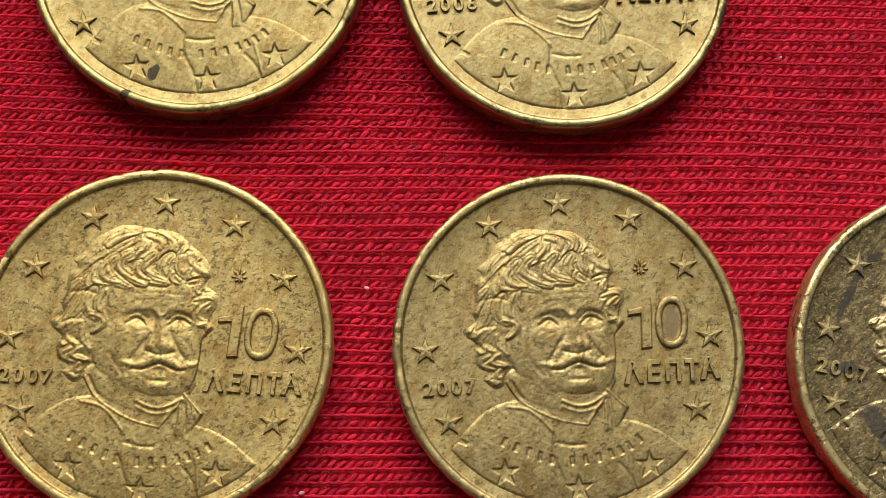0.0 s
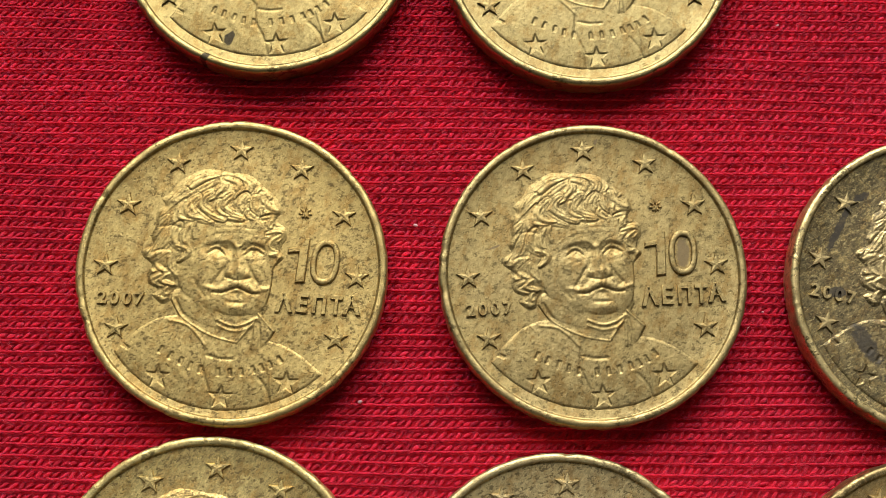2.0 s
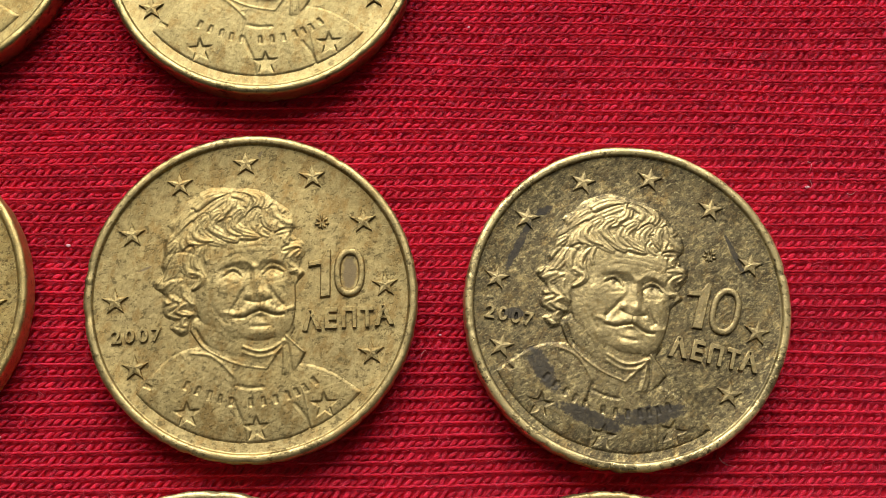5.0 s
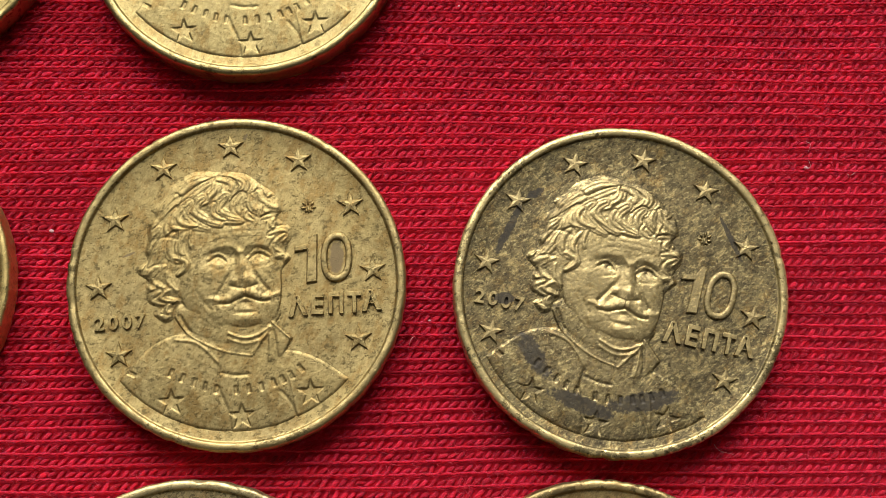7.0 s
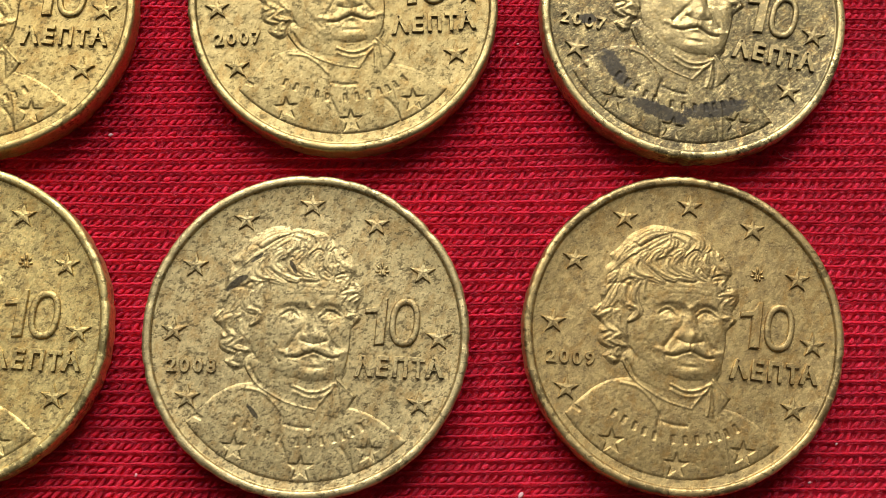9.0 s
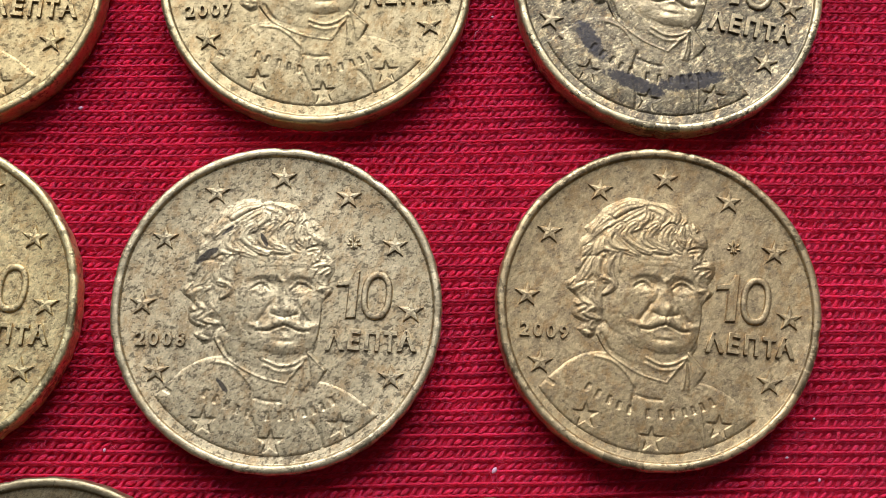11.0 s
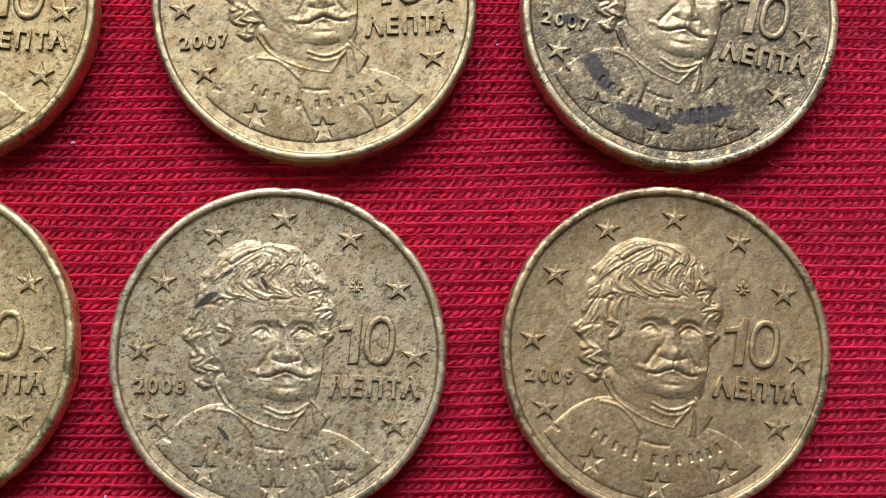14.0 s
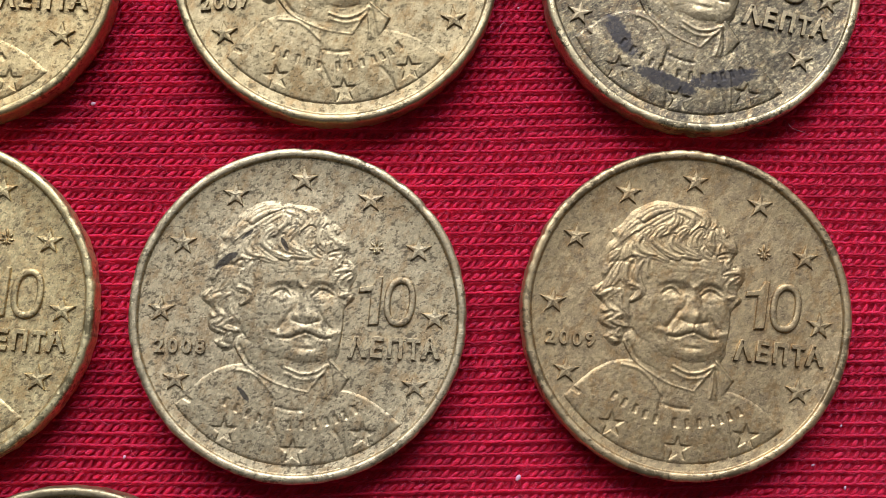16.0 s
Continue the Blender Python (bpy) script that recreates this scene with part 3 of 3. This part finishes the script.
        bump(h_face, x, y, sx, sy, high)
    # lids, bags and creases
    stroke(h_face, (-1.52, 1.08, -1.00, 1.37, -0.54, 1.02), 0.055, 0.050, -0.040)
    stroke(h_face, (0.82, 1.08, 1.34, 1.42, 1.94, 1.14), 0.055, 0.050, -0.040)
    stroke(h_face, (-1.62, 1.20, -1.36, 1.44, -1.00, 1.53, -0.66, 1.40, -0.46, 1.10), 0.070, 0.060, 0.036)
    stroke(h_face, (0.74, 1.18, 0.98, 1.48, 1.33, 1.58, 1.70, 1.50, 2.06, 1.24), 0.070, 0.060, 0.036)
    stroke(h_face, (-1.50, 1.34, -1.02, 1.72, -0.50, 1.40), 0.06, 0.06, -0.014)
    stroke(h_face, (0.84, 1.45, 1.33, 1.78, 1.92, 1.50), 0.06, 0.06, -0.014)
    stroke(h_face, (-1.48, 1.06, -0.98, 0.88, -0.52, 1.02), 0.065, 0.065, 0.006)
    stroke(h_face, (0.84, 1.06, 1.35, 0.90, 1.92, 1.08), 0.065, 0.065, 0.006)
    stroke(h_face, (-1.45, 0.74, -0.95, 0.60, -0.40, 0.78), 0.090, 0.090, -0.014)
    stroke(h_face, (0.90, 0.72, 1.42, 0.62, 1.95, 0.80), 0.090, 0.090, -0.014)
    stroke(h_face, (0.30, 1.55, 0.38, 0.80, 0.54, 0.05), 0.17, 0.30, 0.045, 0.080)
    stroke(h_face, (-0.10, 1.45, -0.05, 0.75, -0.35, 0.18), 0.14, 0.12, -0.028)
    stroke(h_face, (0.78, 1.35, 0.92, 0.60, 1.24, 0.05), 0.12, 0.12, -0.040)
    stroke(h_face, (-0.48, 0.08, -0.76, -0.38, -1.10, -0.88), 0.12, 0.12, -0.065)
    stroke(h_face, (1.32, -0.08, 1.58, -0.50, 1.86, -0.80), 0.12, 0.11, -0.065)
    stroke(h_face, (-0.34, -0.42, 0.10, -0.58, 0.55, -0.62, 0.98, -0.50, 1.22, -0.42), 0.075, 0.075, -0.045)
    # moustache with a parting in its middle, and the shade line of the lips
    stroke(h_face, (0.34, -0.86, 0.00, -0.94, -0.42, -1.14, -0.95, -1.25, -1.60, -1.10), 0.33, 0.12, 0.105, 0.045)
    stroke(h_face, (0.68, -0.88, 1.04, -0.98, 1.45, -1.18, 1.90, -1.20, 2.52, -1.02), 0.32, 0.12, 0.105, 0.045)
    stroke(h_face, (-1.00, -1.46, -0.50, -1.48, 0.00, -1.28, 0.42, -1.14), 0.08, 0.08, -0.050, -0.065)
    stroke(h_face, (0.60, -1.14, 1.00, -1.30, 1.45, -1.46, 1.90, -1.42), 0.08, 0.08, -0.065, -0.050)
    stroke(h_face, (0.50, -0.68, 0.49, -1.12), 0.060, 0.070, -0.060)
    for k in range(9):
        x = -1.15 + 0.40 * k
        stroke(h_face, (x + (0.12 if x < 0.5 else -0.12), -0.86 - 0.05 * abs(k - 4), x, -1.10 - 0.03 * abs(k - 4)), 0.040, 0.035, -0.016)
    # jaw and the folds below it
    stroke(h_face, (-2.10, -2.10, -1.25, -2.80, -0.20, -3.18), 0.12, 0.10, 0.022)
    stroke(h_face, (-0.75, -2.72, 0.30, -2.98, 1.35, -2.82), 0.085, 0.080, -0.050)
    stroke(h_face, (-2.30, -0.70, -1.95, -1.25, -1.55, -1.75), 0.12, 0.10, -0.025)
    stroke(h_face, (1.80, 0.20, 2.10, -0.20, 2.25, -0.70), 0.10, 0.10, -0.018)
    for y in (2.35, 2.72):
        stroke(h_face, (-1.2, y, 0.2, y + 0.12, 1.5, y + 0.05), 0.06, 0.06, -0.010)
    h_face += 0.004 * np.sin(gx * 11 + 3 * np.sin(gy * 4.3)) * np.sin(gy * 9 + 2 * np.sin(gx * 5))

    h_face = np.where(face_in > 0, 0.245 + (h_face - 0.245) * 1.05, h_face)
    on_face = np.where(dh < 0.05, smooth(face_in, -0.06, 0.04), 1 - cover)
    h_head = h_hair * (1 - on_face) + h_face * on_face
    h = np.maximum.reduce([h_coat, h_neck, h_flap, h_head])
    # the writing on the coat is kept as plain bars; three stars are cut in
    for x, y, a in ((-3.97, -5.27, -28), (-3.33, -5.61, -24), (-2.66, -5.92, -20), (-2.06, -6.19, -14), (-1.42, -6.40, -8), (-0.28, -6.51, 2), (0.47, -6.50, 8), (1.19, -6.43, 14), (1.91, -6.25, 19), (2.44, -6.09, 24), (2.94, -5.87, 28), (3.52, -5.52, 34),
                    (-6.24, -5.17, 60)):
        c, s = math.cos(radians(a)), math.sin(radians(a))
        u, v = (gx - x) * c + (gy - y) * s, -(gx - x) * s + (gy - y) * c
        h -= 0.07 * smooth(0.11 - np.abs(u), -0.04, 0.04) * smooth(0.25 - np.abs(v), -0.04, 0.04)
    for k in (5, 6, 7):
        a = radians(30 * k)
        d = inside(star_outline(8.04 * math.sin(a), 8.04 * math.cos(a), 0.80))
        h -= 0.095 * smooth(d, -0.04, 0.05)
    h += 0.004 * np.sin(gx * 9 + 2 * np.sin(gy * 7)) * np.sin(gy * 8)
    h = np.where(h > 0, h * relief, h)
    # keep what stands above the field
    rows, cols = gx.shape
    ids = np.arange(rows * cols).reshape(rows, cols)
    f = np.stack([ids[:-1, :-1], ids[:-1, 1:], ids[1:, 1:], ids[1:, :-1]], -1).reshape(-1, 4)
    h = np.where(np.maximum.reduce([dh, df, dn, dp, dc]) < -0.10, -0.05, h)
    f = f[h.ravel()[f].max(1) > -0.03]
    used = np.unique(f)
    at = np.zeros(rows * cols, int)
    at[used] = np.arange(len(used))
    v = np.stack([gx.ravel(), gy.ravel(), FIELD + np.maximum(h.ravel(), -0.04)], 1)[used] * MM
    return fast_mesh("bust", v, at[f])


def star_outline(x, y, r, turn=0.0):
    return np.array([(x + (r if i % 2 == 0 else r * 0.40) * math.sin(turn + i * math.pi / 5), y + (r if i % 2 == 0 else r * 0.40) * math.cos(turn + i * math.pi / 5)) for i in range(10)])


def star_mesh(k):
    """A raised five-pointed star with bevelled arms, on the ring of stars."""
    a = radians(30 * k)
    x, y = 8.04 * math.sin(a), 8.04 * math.cos(a)
    v, f = [], []
    for r, z in ((0.84, -0.02), (0.81, 0.105), (0.70, 0.15)):
        v += [(px * MM, py * MM, (FIELD + z) * MM) for px, py in star_outline(x, y, r)]
    v.append((x * MM, y * MM, (FIELD + 0.185) * MM))
    for o in (0, 10):
        f += [(o + i, o + 10 + i, o + 10 + (i + 1) % 10, o + (i + 1) % 10) for i in range(10)]
    f += [(20 + i, 30, 20 + (i + 1) % 10) for i in range(10)]
    return pydata("star", v, f, False)


def glyph_mesh(name, char, x, y, wide, high, turn=0.0, lift=0.195, bold=0.030):
    """A raised character whose middle stands at x, y and that fills the given width and height."""
    cu = bpy.data.curves.new(name, "FONT")
    cu.body, cu.size, cu.extrude, cu.bevel_depth, cu.bevel_resolution = char, 1.0, 0.04, 0.018, 2
    cu.resolution_u, cu.offset = 6, bold
    ob = new(name, cu)
    me = bpy.data.meshes.new_from_object(ob.evaluated_get(bpy.context.evaluated_depsgraph_get()))
    bpy.data.objects.remove(ob)
    bpy.data.curves.remove(cu)
    co = np.zeros(len(me.vertices) * 3)
    me.vertices.foreach_get("co", co)
    co = co.reshape(-1, 3)
    lo, hi = co.min(0), co.max(0)
    co = (co - (lo + hi) / 2) / np.maximum(hi - lo, 1e-6) * (wide, high, 1)
    c, s = math.cos(radians(turn)), math.sin(radians(turn))
    z = FIELD - 0.03 + (co[:, 2] + 0.5) * (lift + 0.03)
    out = np.stack([x + co[:, 0] * c - co[:, 1] * s, y + co[:, 0] * s + co[:, 1] * c, z], 1) * MM
    me.vertices.foreach_set("co", out.ravel())
    me.materials.clear()
    me.update()
    me.name = name
    return me


def one_mesh():
    """The figure one: an upright stem with a slanting flag and bevelled edges."""
    out = ((4.10, -0.55), (4.72, -0.50), (4.90, 2.36), (4.62, 2.40), (4.30, 1.82), (3.52, 1.66), (3.50, 1.36), (4.24, 1.44))
    v, n = [], len(out)
    for k, z in ((0.02, -0.03), (0.0, 0.12), (-0.06, 0.17)):
        for (x0, y0), (x1, y1), (x2, y2) in zip(out[-1:] + out[:-1], out, out[1:] + out[:1]):
            a, b = Vector((x1 - x0, y1 - y0)).normalized(), Vector((x2 - x1, y2 - y1)).normalized()
            m = Vector((a.y + b.y, -a.x - b.x))
            m = m / max(m.length_squared, 0.4) * 2
            v.append(((x1 + m.x * k) * MM, (y1 + m.y * k) * MM, (FIELD + z) * MM))
    f = [(o + i, o + (i + 1) % n, o + n + (i + 1) % n, o + n + i) for o in (0, n) for i in range(n)]
    f += [(2 * n, 2 * n + 1, 2 * n + 7), (2 * n + 1, 2 * n + 2, 2 * n + 4, 2 * n + 7), (2 * n + 2, 2 * n + 3, 2 * n + 4), (2 * n + 4, 2 * n + 5, 2 * n + 6, 2 * n + 7)]
    return pydata("digit", v, f, False)


def zero_mesh(x, y, rx, ry, w):
    """The oval nought: a raised ring with a rounded top."""
    v, f, n = [], [], 48
    prof = ((-1.0, -0.03), (-0.9, 0.12), (-0.5, 0.165), (0.5, 0.165), (0.9, 0.12), (1.0, -0.03))
    for i in range(n):
        a = 2 * math.pi * i / n
        c, s = math.cos(a), math.sin(a)
        c, s = math.copysign(abs(c) ** 0.85, c), math.copysign(abs(s) ** 0.85, s)
        for q, z in prof:
            v.append(((x + (rx + q * w) * c + 0.06 * (ry * s)) * MM, (y + (ry + q * w) * s) * MM, (FIELD + z) * MM))
    m = len(prof)
    f = [(i * m + k, ((i + 1) % n) * m + k, ((i + 1) % n) * m + k + 1, i * m + k + 1) for i in range(n) for k in range(m - 1)]
    return pydata("digit", v, f)


def mint_mesh(x, y):
    """The small leaf-shaped palmette beside the head: seven lobes on a stem."""
    bm = bmesh.new()
    for a, r, ln in ((0, 0.40, 0.26), (42, 0.36, 0.17), (-42, 0.36, 0.17), (88, 0.30, 0.16), (-88, 0.30, 0.16), (140, 0.22, 0.12), (-140, 0.22, 0.12), (180, 0.10, 0.26)):
        m = Matrix.Translation((x * MM, (y - 0.14) * MM, (FIELD + 0.01) * MM)) @ Matrix.Rotation(radians(-a), 4, "Z") @ Matrix.Translation((0, r * MM, 0)) @ Matrix.Diagonal((0.085 * MM, ln * MM, 0.10 * MM, 1))
        bmesh.ops.create_uvsphere(bm, u_segments=8, v_segments=5, radius=1, matrix=m)
    for face in bm.faces:
        face.smooth = True
    me = bpy.data.meshes.new("mint_mark")
    bm.to_mesh(me)
    bm.free()
    return me


def body_mesh(seed, ox=0.0, oy=0.0):
    """A coin's disc: flat field, raised rounded rim with nicks, and a scalloped edge."""
    r = np.random.default_rng(seed)
    n = 288
    prof = ((0.0, 0.0, 0), (9.5, 0.0, 0), (9.84, 0.06, 0.3), (9.95, 0.20, 1), (9.98, 0.55, 1), (9.985, 1.0, 1), (9.98, 1.45, 1), (9.965, 1.70, 0.7), (9.935, 1.82, 0.3), (9.87, 1.895, 0.1), (9.77, 1.94, 0),
            (9.66, 1.945, 0), (9.53, 1.935, 0), (9.45, 1.90, 0), (9.41, 1.82, 0), (9.38, FIELD + 0.02, 0), (9.32, FIELD, 0), (7.0, FIELD, 0), (3.5, FIELD, 0), (0.0, FIELD, 0))
    a = np.arange(n) * 2 * np.pi / n
    nick = np.zeros(n)
    for _ in range(26):
        nick += r.uniform(0.01, 0.065) * np.exp(-((((a - r.uniform(0, 6.28) + np.pi) % (2 * np.pi)) - np.pi) / r.uniform(0.006, 0.03)) ** 2)
    slow = sum(r.normal(0, 0.0045) * np.cos(k * a + r.uniform(0, 6.28)) for k in range(2, 14))
    rim = sum(r.normal(0, 0.007) * np.cos(k * a + r.uniform(0, 6.28)) for k in range(3, 30))
    v, f, ring = [], [], []
    for rad, z, edge in prof:
        if rad == 0:
            ring.append([len(v)])
            v.append((0, 0, z * MM))
            continue
        on_rim = 1.0 if (z > 1.75 and rad > 9.38) else 0.0
        rr = rad + edge * (0.020 * np.cos(40 * a) - 0.015) + (slow if rad > 9.3 else slow * 0.4 * (rad > 9.05)) - nick * (edge > 0.05) - on_rim * nick * 0.3
        zz = z + on_rim * (rim * 0.5 - nick * 0.7)
        ring.append(list(range(len(v), len(v) + n)))
        v += list(zip((rr * np.cos(a) + ox) * MM, (rr * np.sin(a) + oy) * MM, zz * MM))
    for p, q in zip(ring, ring[1:]):
        for i in range(n):
            j = (i + 1) % n
            if len(p) == 1:
                f.append((p[0], q[j], q[i]))
            elif len(q) == 1:
                f.append((p[i], p[j], q[0]))
            else:
                f.append((p[i], p[j], q[j], q[i]))
    return pydata("body", v, f)


WORN, BUST, SHARP = (bust_mesh(k) for k in (0.76, 0.86, 1.02))          # from flattened to well kept
STARS = [star_mesh(k) for k in (0, 1, 2, 3, 4, 8, 9, 10, 11)]
ONE = one_mesh()
ZERO = zero_mesh(5.95, 0.89, 0.74, 1.28, 0.21)
LETTERS = [glyph_mesh("letter", c, x, y, w, 1.27, t) for c, x, y, w, t in (
    ("\u039b", 3.50, -1.86, 1.15, 2), ("\u0395", 4.69, -1.83, 0.74, -4), ("\u03a0", 5.77, -1.85, 0.88, -3), ("\u03a4", 6.84, -1.88, 0.82, -2), ("\u0391", 7.82, -1.82, 1.17, 1))]
MINT = mint_mesh(4.46, 4.12)
YEAR = {(c, i): glyph_mesh("year_digit", c, -8.02 + i * 0.79, -2.11, 0.60, 0.86, 1, 0.18, 0.016) for y in ("2006", "2007", "2008", "2009") for i, c in enumerate(y)}

# ---- the coins ----
LOOKS = {
    "a1": dict(rough=0.48, dirt=0.3, grime=0.3, bright=(0.444, 0.342, 0.130), dull=(0.385, 0.292, 0.106), tarnish=(0.244, 0.178, 0.065), cover=0.02, spots=((-3.1, -7.4, 60, 0.55, 0.3), (-4.8, -8.6, 30, 0.5, 0.25))),
    "a2": dict(rough=0.48, dirt=0.3, grime=0.3, bright=(0.456, 0.358, 0.148), dull=(0.402, 0.312, 0.124), tarnish=(0.252, 0.188, 0.073), cover=0.02, spots=((9.2, -3.6, 70, 0.8, 0.22),)),
    "b1": dict(dirt=0.9, grime=0.4, bright=(0.684, 0.516, 0.195), dull=(0.585, 0.431, 0.155), tarnish=(0.332, 0.230, 0.077), cover=0.06),
    "b2": dict(dirt=0.75, grime=0.55, bright=(0.574, 0.441, 0.187), dull=(0.503, 0.379, 0.149), tarnish=(0.303, 0.224, 0.081), cover=0.06, spots=((5.95, 0.9, 85, 1.05, 0.42), (0.9, 8.6, 60, 0.22, 0.10), (-6.2, 1.9, 20, 0.4, 0.07)), stain=(0.27, 0.20, 0.10)),
    "b3": dict(dirt=0.7, grime=0.7, bright=(0.92, 0.70, 0.30), dull=(0.54, 0.40, 0.165), tarnish=(0.086, 0.068, 0.036), cover=0.165, rub=0.38, speck=0.60, rough=0.38, stain=(0.055, 0.046, 0.034), spots=((-7.15, 2.2, 75, 1.9, 0.24), (-6.0, 4.7, 40, 0.6, 0.25), (6.0, 4.4, -55, 1.5, 0.16), (-4.2, -4.9, -50, 1.6, 0.6), (-1.0, -7.1, -10, 2.0, 0.5), (2.6, -6.2, 20, 2.2, 0.6), (-6.6, -1.95, 10, 0.7, 0.35))),
    "c1": dict(speck=0.4, dirt=0.95, grime=0.6, bright=(0.916, 0.727, 0.292), dull=(0.785, 0.584, 0.215), tarnish=(0.435, 0.312, 0.113), cover=0.10),
    "c2": dict(speck=0.35, dirt=1.05, grime=0.6, bright=(0.779, 0.622, 0.297), dull=(0.667, 0.524, 0.242), tarnish=(0.379, 0.285, 0.125), cover=0.07, spots=((-4.35, 3.05, 38, 1.0, 0.22), (-1.0, 4.1, -60, 0.45, 0.14), (-3.2, 4.6, 40, 0.5, 0.12), (-3.0, -4.8, -50, 0.6, 0.14))),
    "c3": dict(speck=0.35, dirt=0.5, grime=0.95, bright=(0.708, 0.521, 0.216), dull=(0.590, 0.429, 0.169), tarnish=(0.331, 0.231, 0.093), cover=0.09),
    "d1": dict(speck=0.5, dirt=0.5, grime=0.5, bright=(0.468, 0.364, 0.161), dull=(0.388, 0.301, 0.121), tarnish=(0.226, 0.167, 0.070), cover=0.10),
    "d2": dict(dirt=0.5, grime=0.3, bright=(0.484, 0.372, 0.161), dull=(0.404, 0.308, 0.128), tarnish=(0.226, 0.167, 0.070), cover=0.10),
}
LABELS = {
    "a1": "bright golden brass ten-cent coin with a dark smear, on red cloth", "a2": "bright golden brass ten-cent coin dated 2006, on red cloth",
    "b1": "golden brass ten-cent coin dated 2007, lightly worn, on red cloth", "b2": "dull golden brass ten-cent coin dated 2007 with scuffed rim",
    "b3": "dark tarnished brass ten-cent coin dated 2007 with a ring-shaped stain", "c1": "speckled worn brass ten-cent coin lying on red cloth",
    "c2": "pale scratched brass ten-cent coin dated 2008 with dark nicks", "c3": "brownish brass ten-cent coin dated 2009 with dark rim",
    "d1": "dull brass ten-cent coin lying flat on red cloth", "d2": "worn brass ten-cent coin with a bright rim on red cloth",
}
OFF_CENTRE = {"a1": (0, -0.12), "a2": (0, -0.12), "b1": (0.04, 0.06), "b2": (0.02, -0.15), "b3": (0.10, 0.0), "c3": (0.07, 0.0)}     # strikes that sit beside the middle
for i, (key, x, y, turn, year) in enumerate(COINS):
    metal = coin_metal("coin_metal", seed=7.3 * i, **LOOKS[key])
    coin = tagged(new("coin"), LABELS[key], "coin", "coins laid out on the cloth")
    coin.matrix_basis = pose(x * MM, y * MM, -0.02 * MM, 0, 0, turn)
    part("body", body_mesh(100 + i, *OFF_CENTRE.get(key, (0, 0))), metal, coin)
    part("bust", {"a1": WORN, "a2": WORN, "c2": WORN, "b3": SHARP}.get(key, BUST), metal, coin)
    for me in STARS:
        part("star", me, metal, coin)
    part("digit", ONE, metal, coin)
    part("digit", ZERO, metal, coin)
    for me in LETTERS:
        part("letter", me, metal, coin)
    part("mint_mark", MINT, metal, coin)
    for k, c in enumerate(year):
        part("year_digit", YEAR[c, k], metal, coin)

# ---- lint on the cloth ----


def lint(x, y, size, turn, material, label):
    bm = bmesh.new()
    bmesh.ops.create_icosphere(bm, subdivisions=2, radius=1)
    for v in bm.verts:
        k = 1 + 0.35 * noise.noise(v.co * 2.3 + Vector((x, y, 0)))
        v.co = (v.co.x * size * k * MM, v.co.y * size * 0.65 * k * MM, v.co.z * size * 0.45 * k * MM)
    for f in bm.faces:
        f.smooth = True
    ob = part("lint_speck", bm, material)
    ob.matrix_basis = pose(x * MM, y * MM, (0.02 + size * 0.25) * MM, 0, 0, turn)
    return tagged(ob, label, "lint", "lint specks on the cloth")


for x, y, s, a in ((-15.4, -7.4, 0.17, 20), (8.7, -32.0, 0.22, 50), (-11.2, 4.0, 0.16, -20), (35.2, 4.8, 0.15, 0), (-14.5, -28.9, 0.13, 70), (26.6, -32.7, 0.11, 15), (28.6, -30.5, 0.10, 40), (28.4, -34.2, 0.12, 80), (11.2, -3.05, 0.09, 10), (14.5, 16.8, 0.10, 30)):
    lint(x, y, s, a, lint_white, "tiny pale pink speck of lint on red cloth")


def thread(x, y, turn, length, curl):
    """A loose curled fibre lying on the cloth, as a thin round tube."""
    bm, n = bmesh.new(), 14
    px = py = 0.0
    rings = []
    for i in range(n + 1):
        t = i / n
        a = curl * (t - 0.3) * (1 + 0.5 * math.sin(5 * t))
        px, py = px + math.cos(a) * length / n, py + math.sin(a) * length / n
        r = 0.014 * (1 - 0.6 * t)
        rings.append([bm.verts.new(((px - r * math.sin(a) * math.cos(g)) * MM, (py + r * math.cos(a) * math.cos(g)) * MM, (0.25 * math.sin(math.pi * t) + r * math.sin(g)) * MM)) for g in (0, 1.57, 3.14, 4.71)])
    for p, q in zip(rings, rings[1:]):
        for k in range(4):
            bm.faces.new((p[k], p[(k + 1) % 4], q[(k + 1) % 4], q[k])).smooth = True
    ob = part("loose_thread", bm, lint_white)
    ob.matrix_basis = pose(x * MM, y * MM, 0.02 * MM, 0, 0, turn)
    return tagged(ob, "fine pale pink curled thread lying on red cloth", "thread", "loose threads on the cloth")


for x, y, turn, length, curl in ((27.5, -11.5, -50, 1.4, 1.8), (35.4, 6.5, -70, 0.8, -2.2), (35.1, 4.9, 10, 0.9, 4.5), (37.7, 4.3, -20, 0.7, 3.0), (10.3, -3.9, -130, 0.9, 1.2)):
    thread(x, y, turn, length, curl)
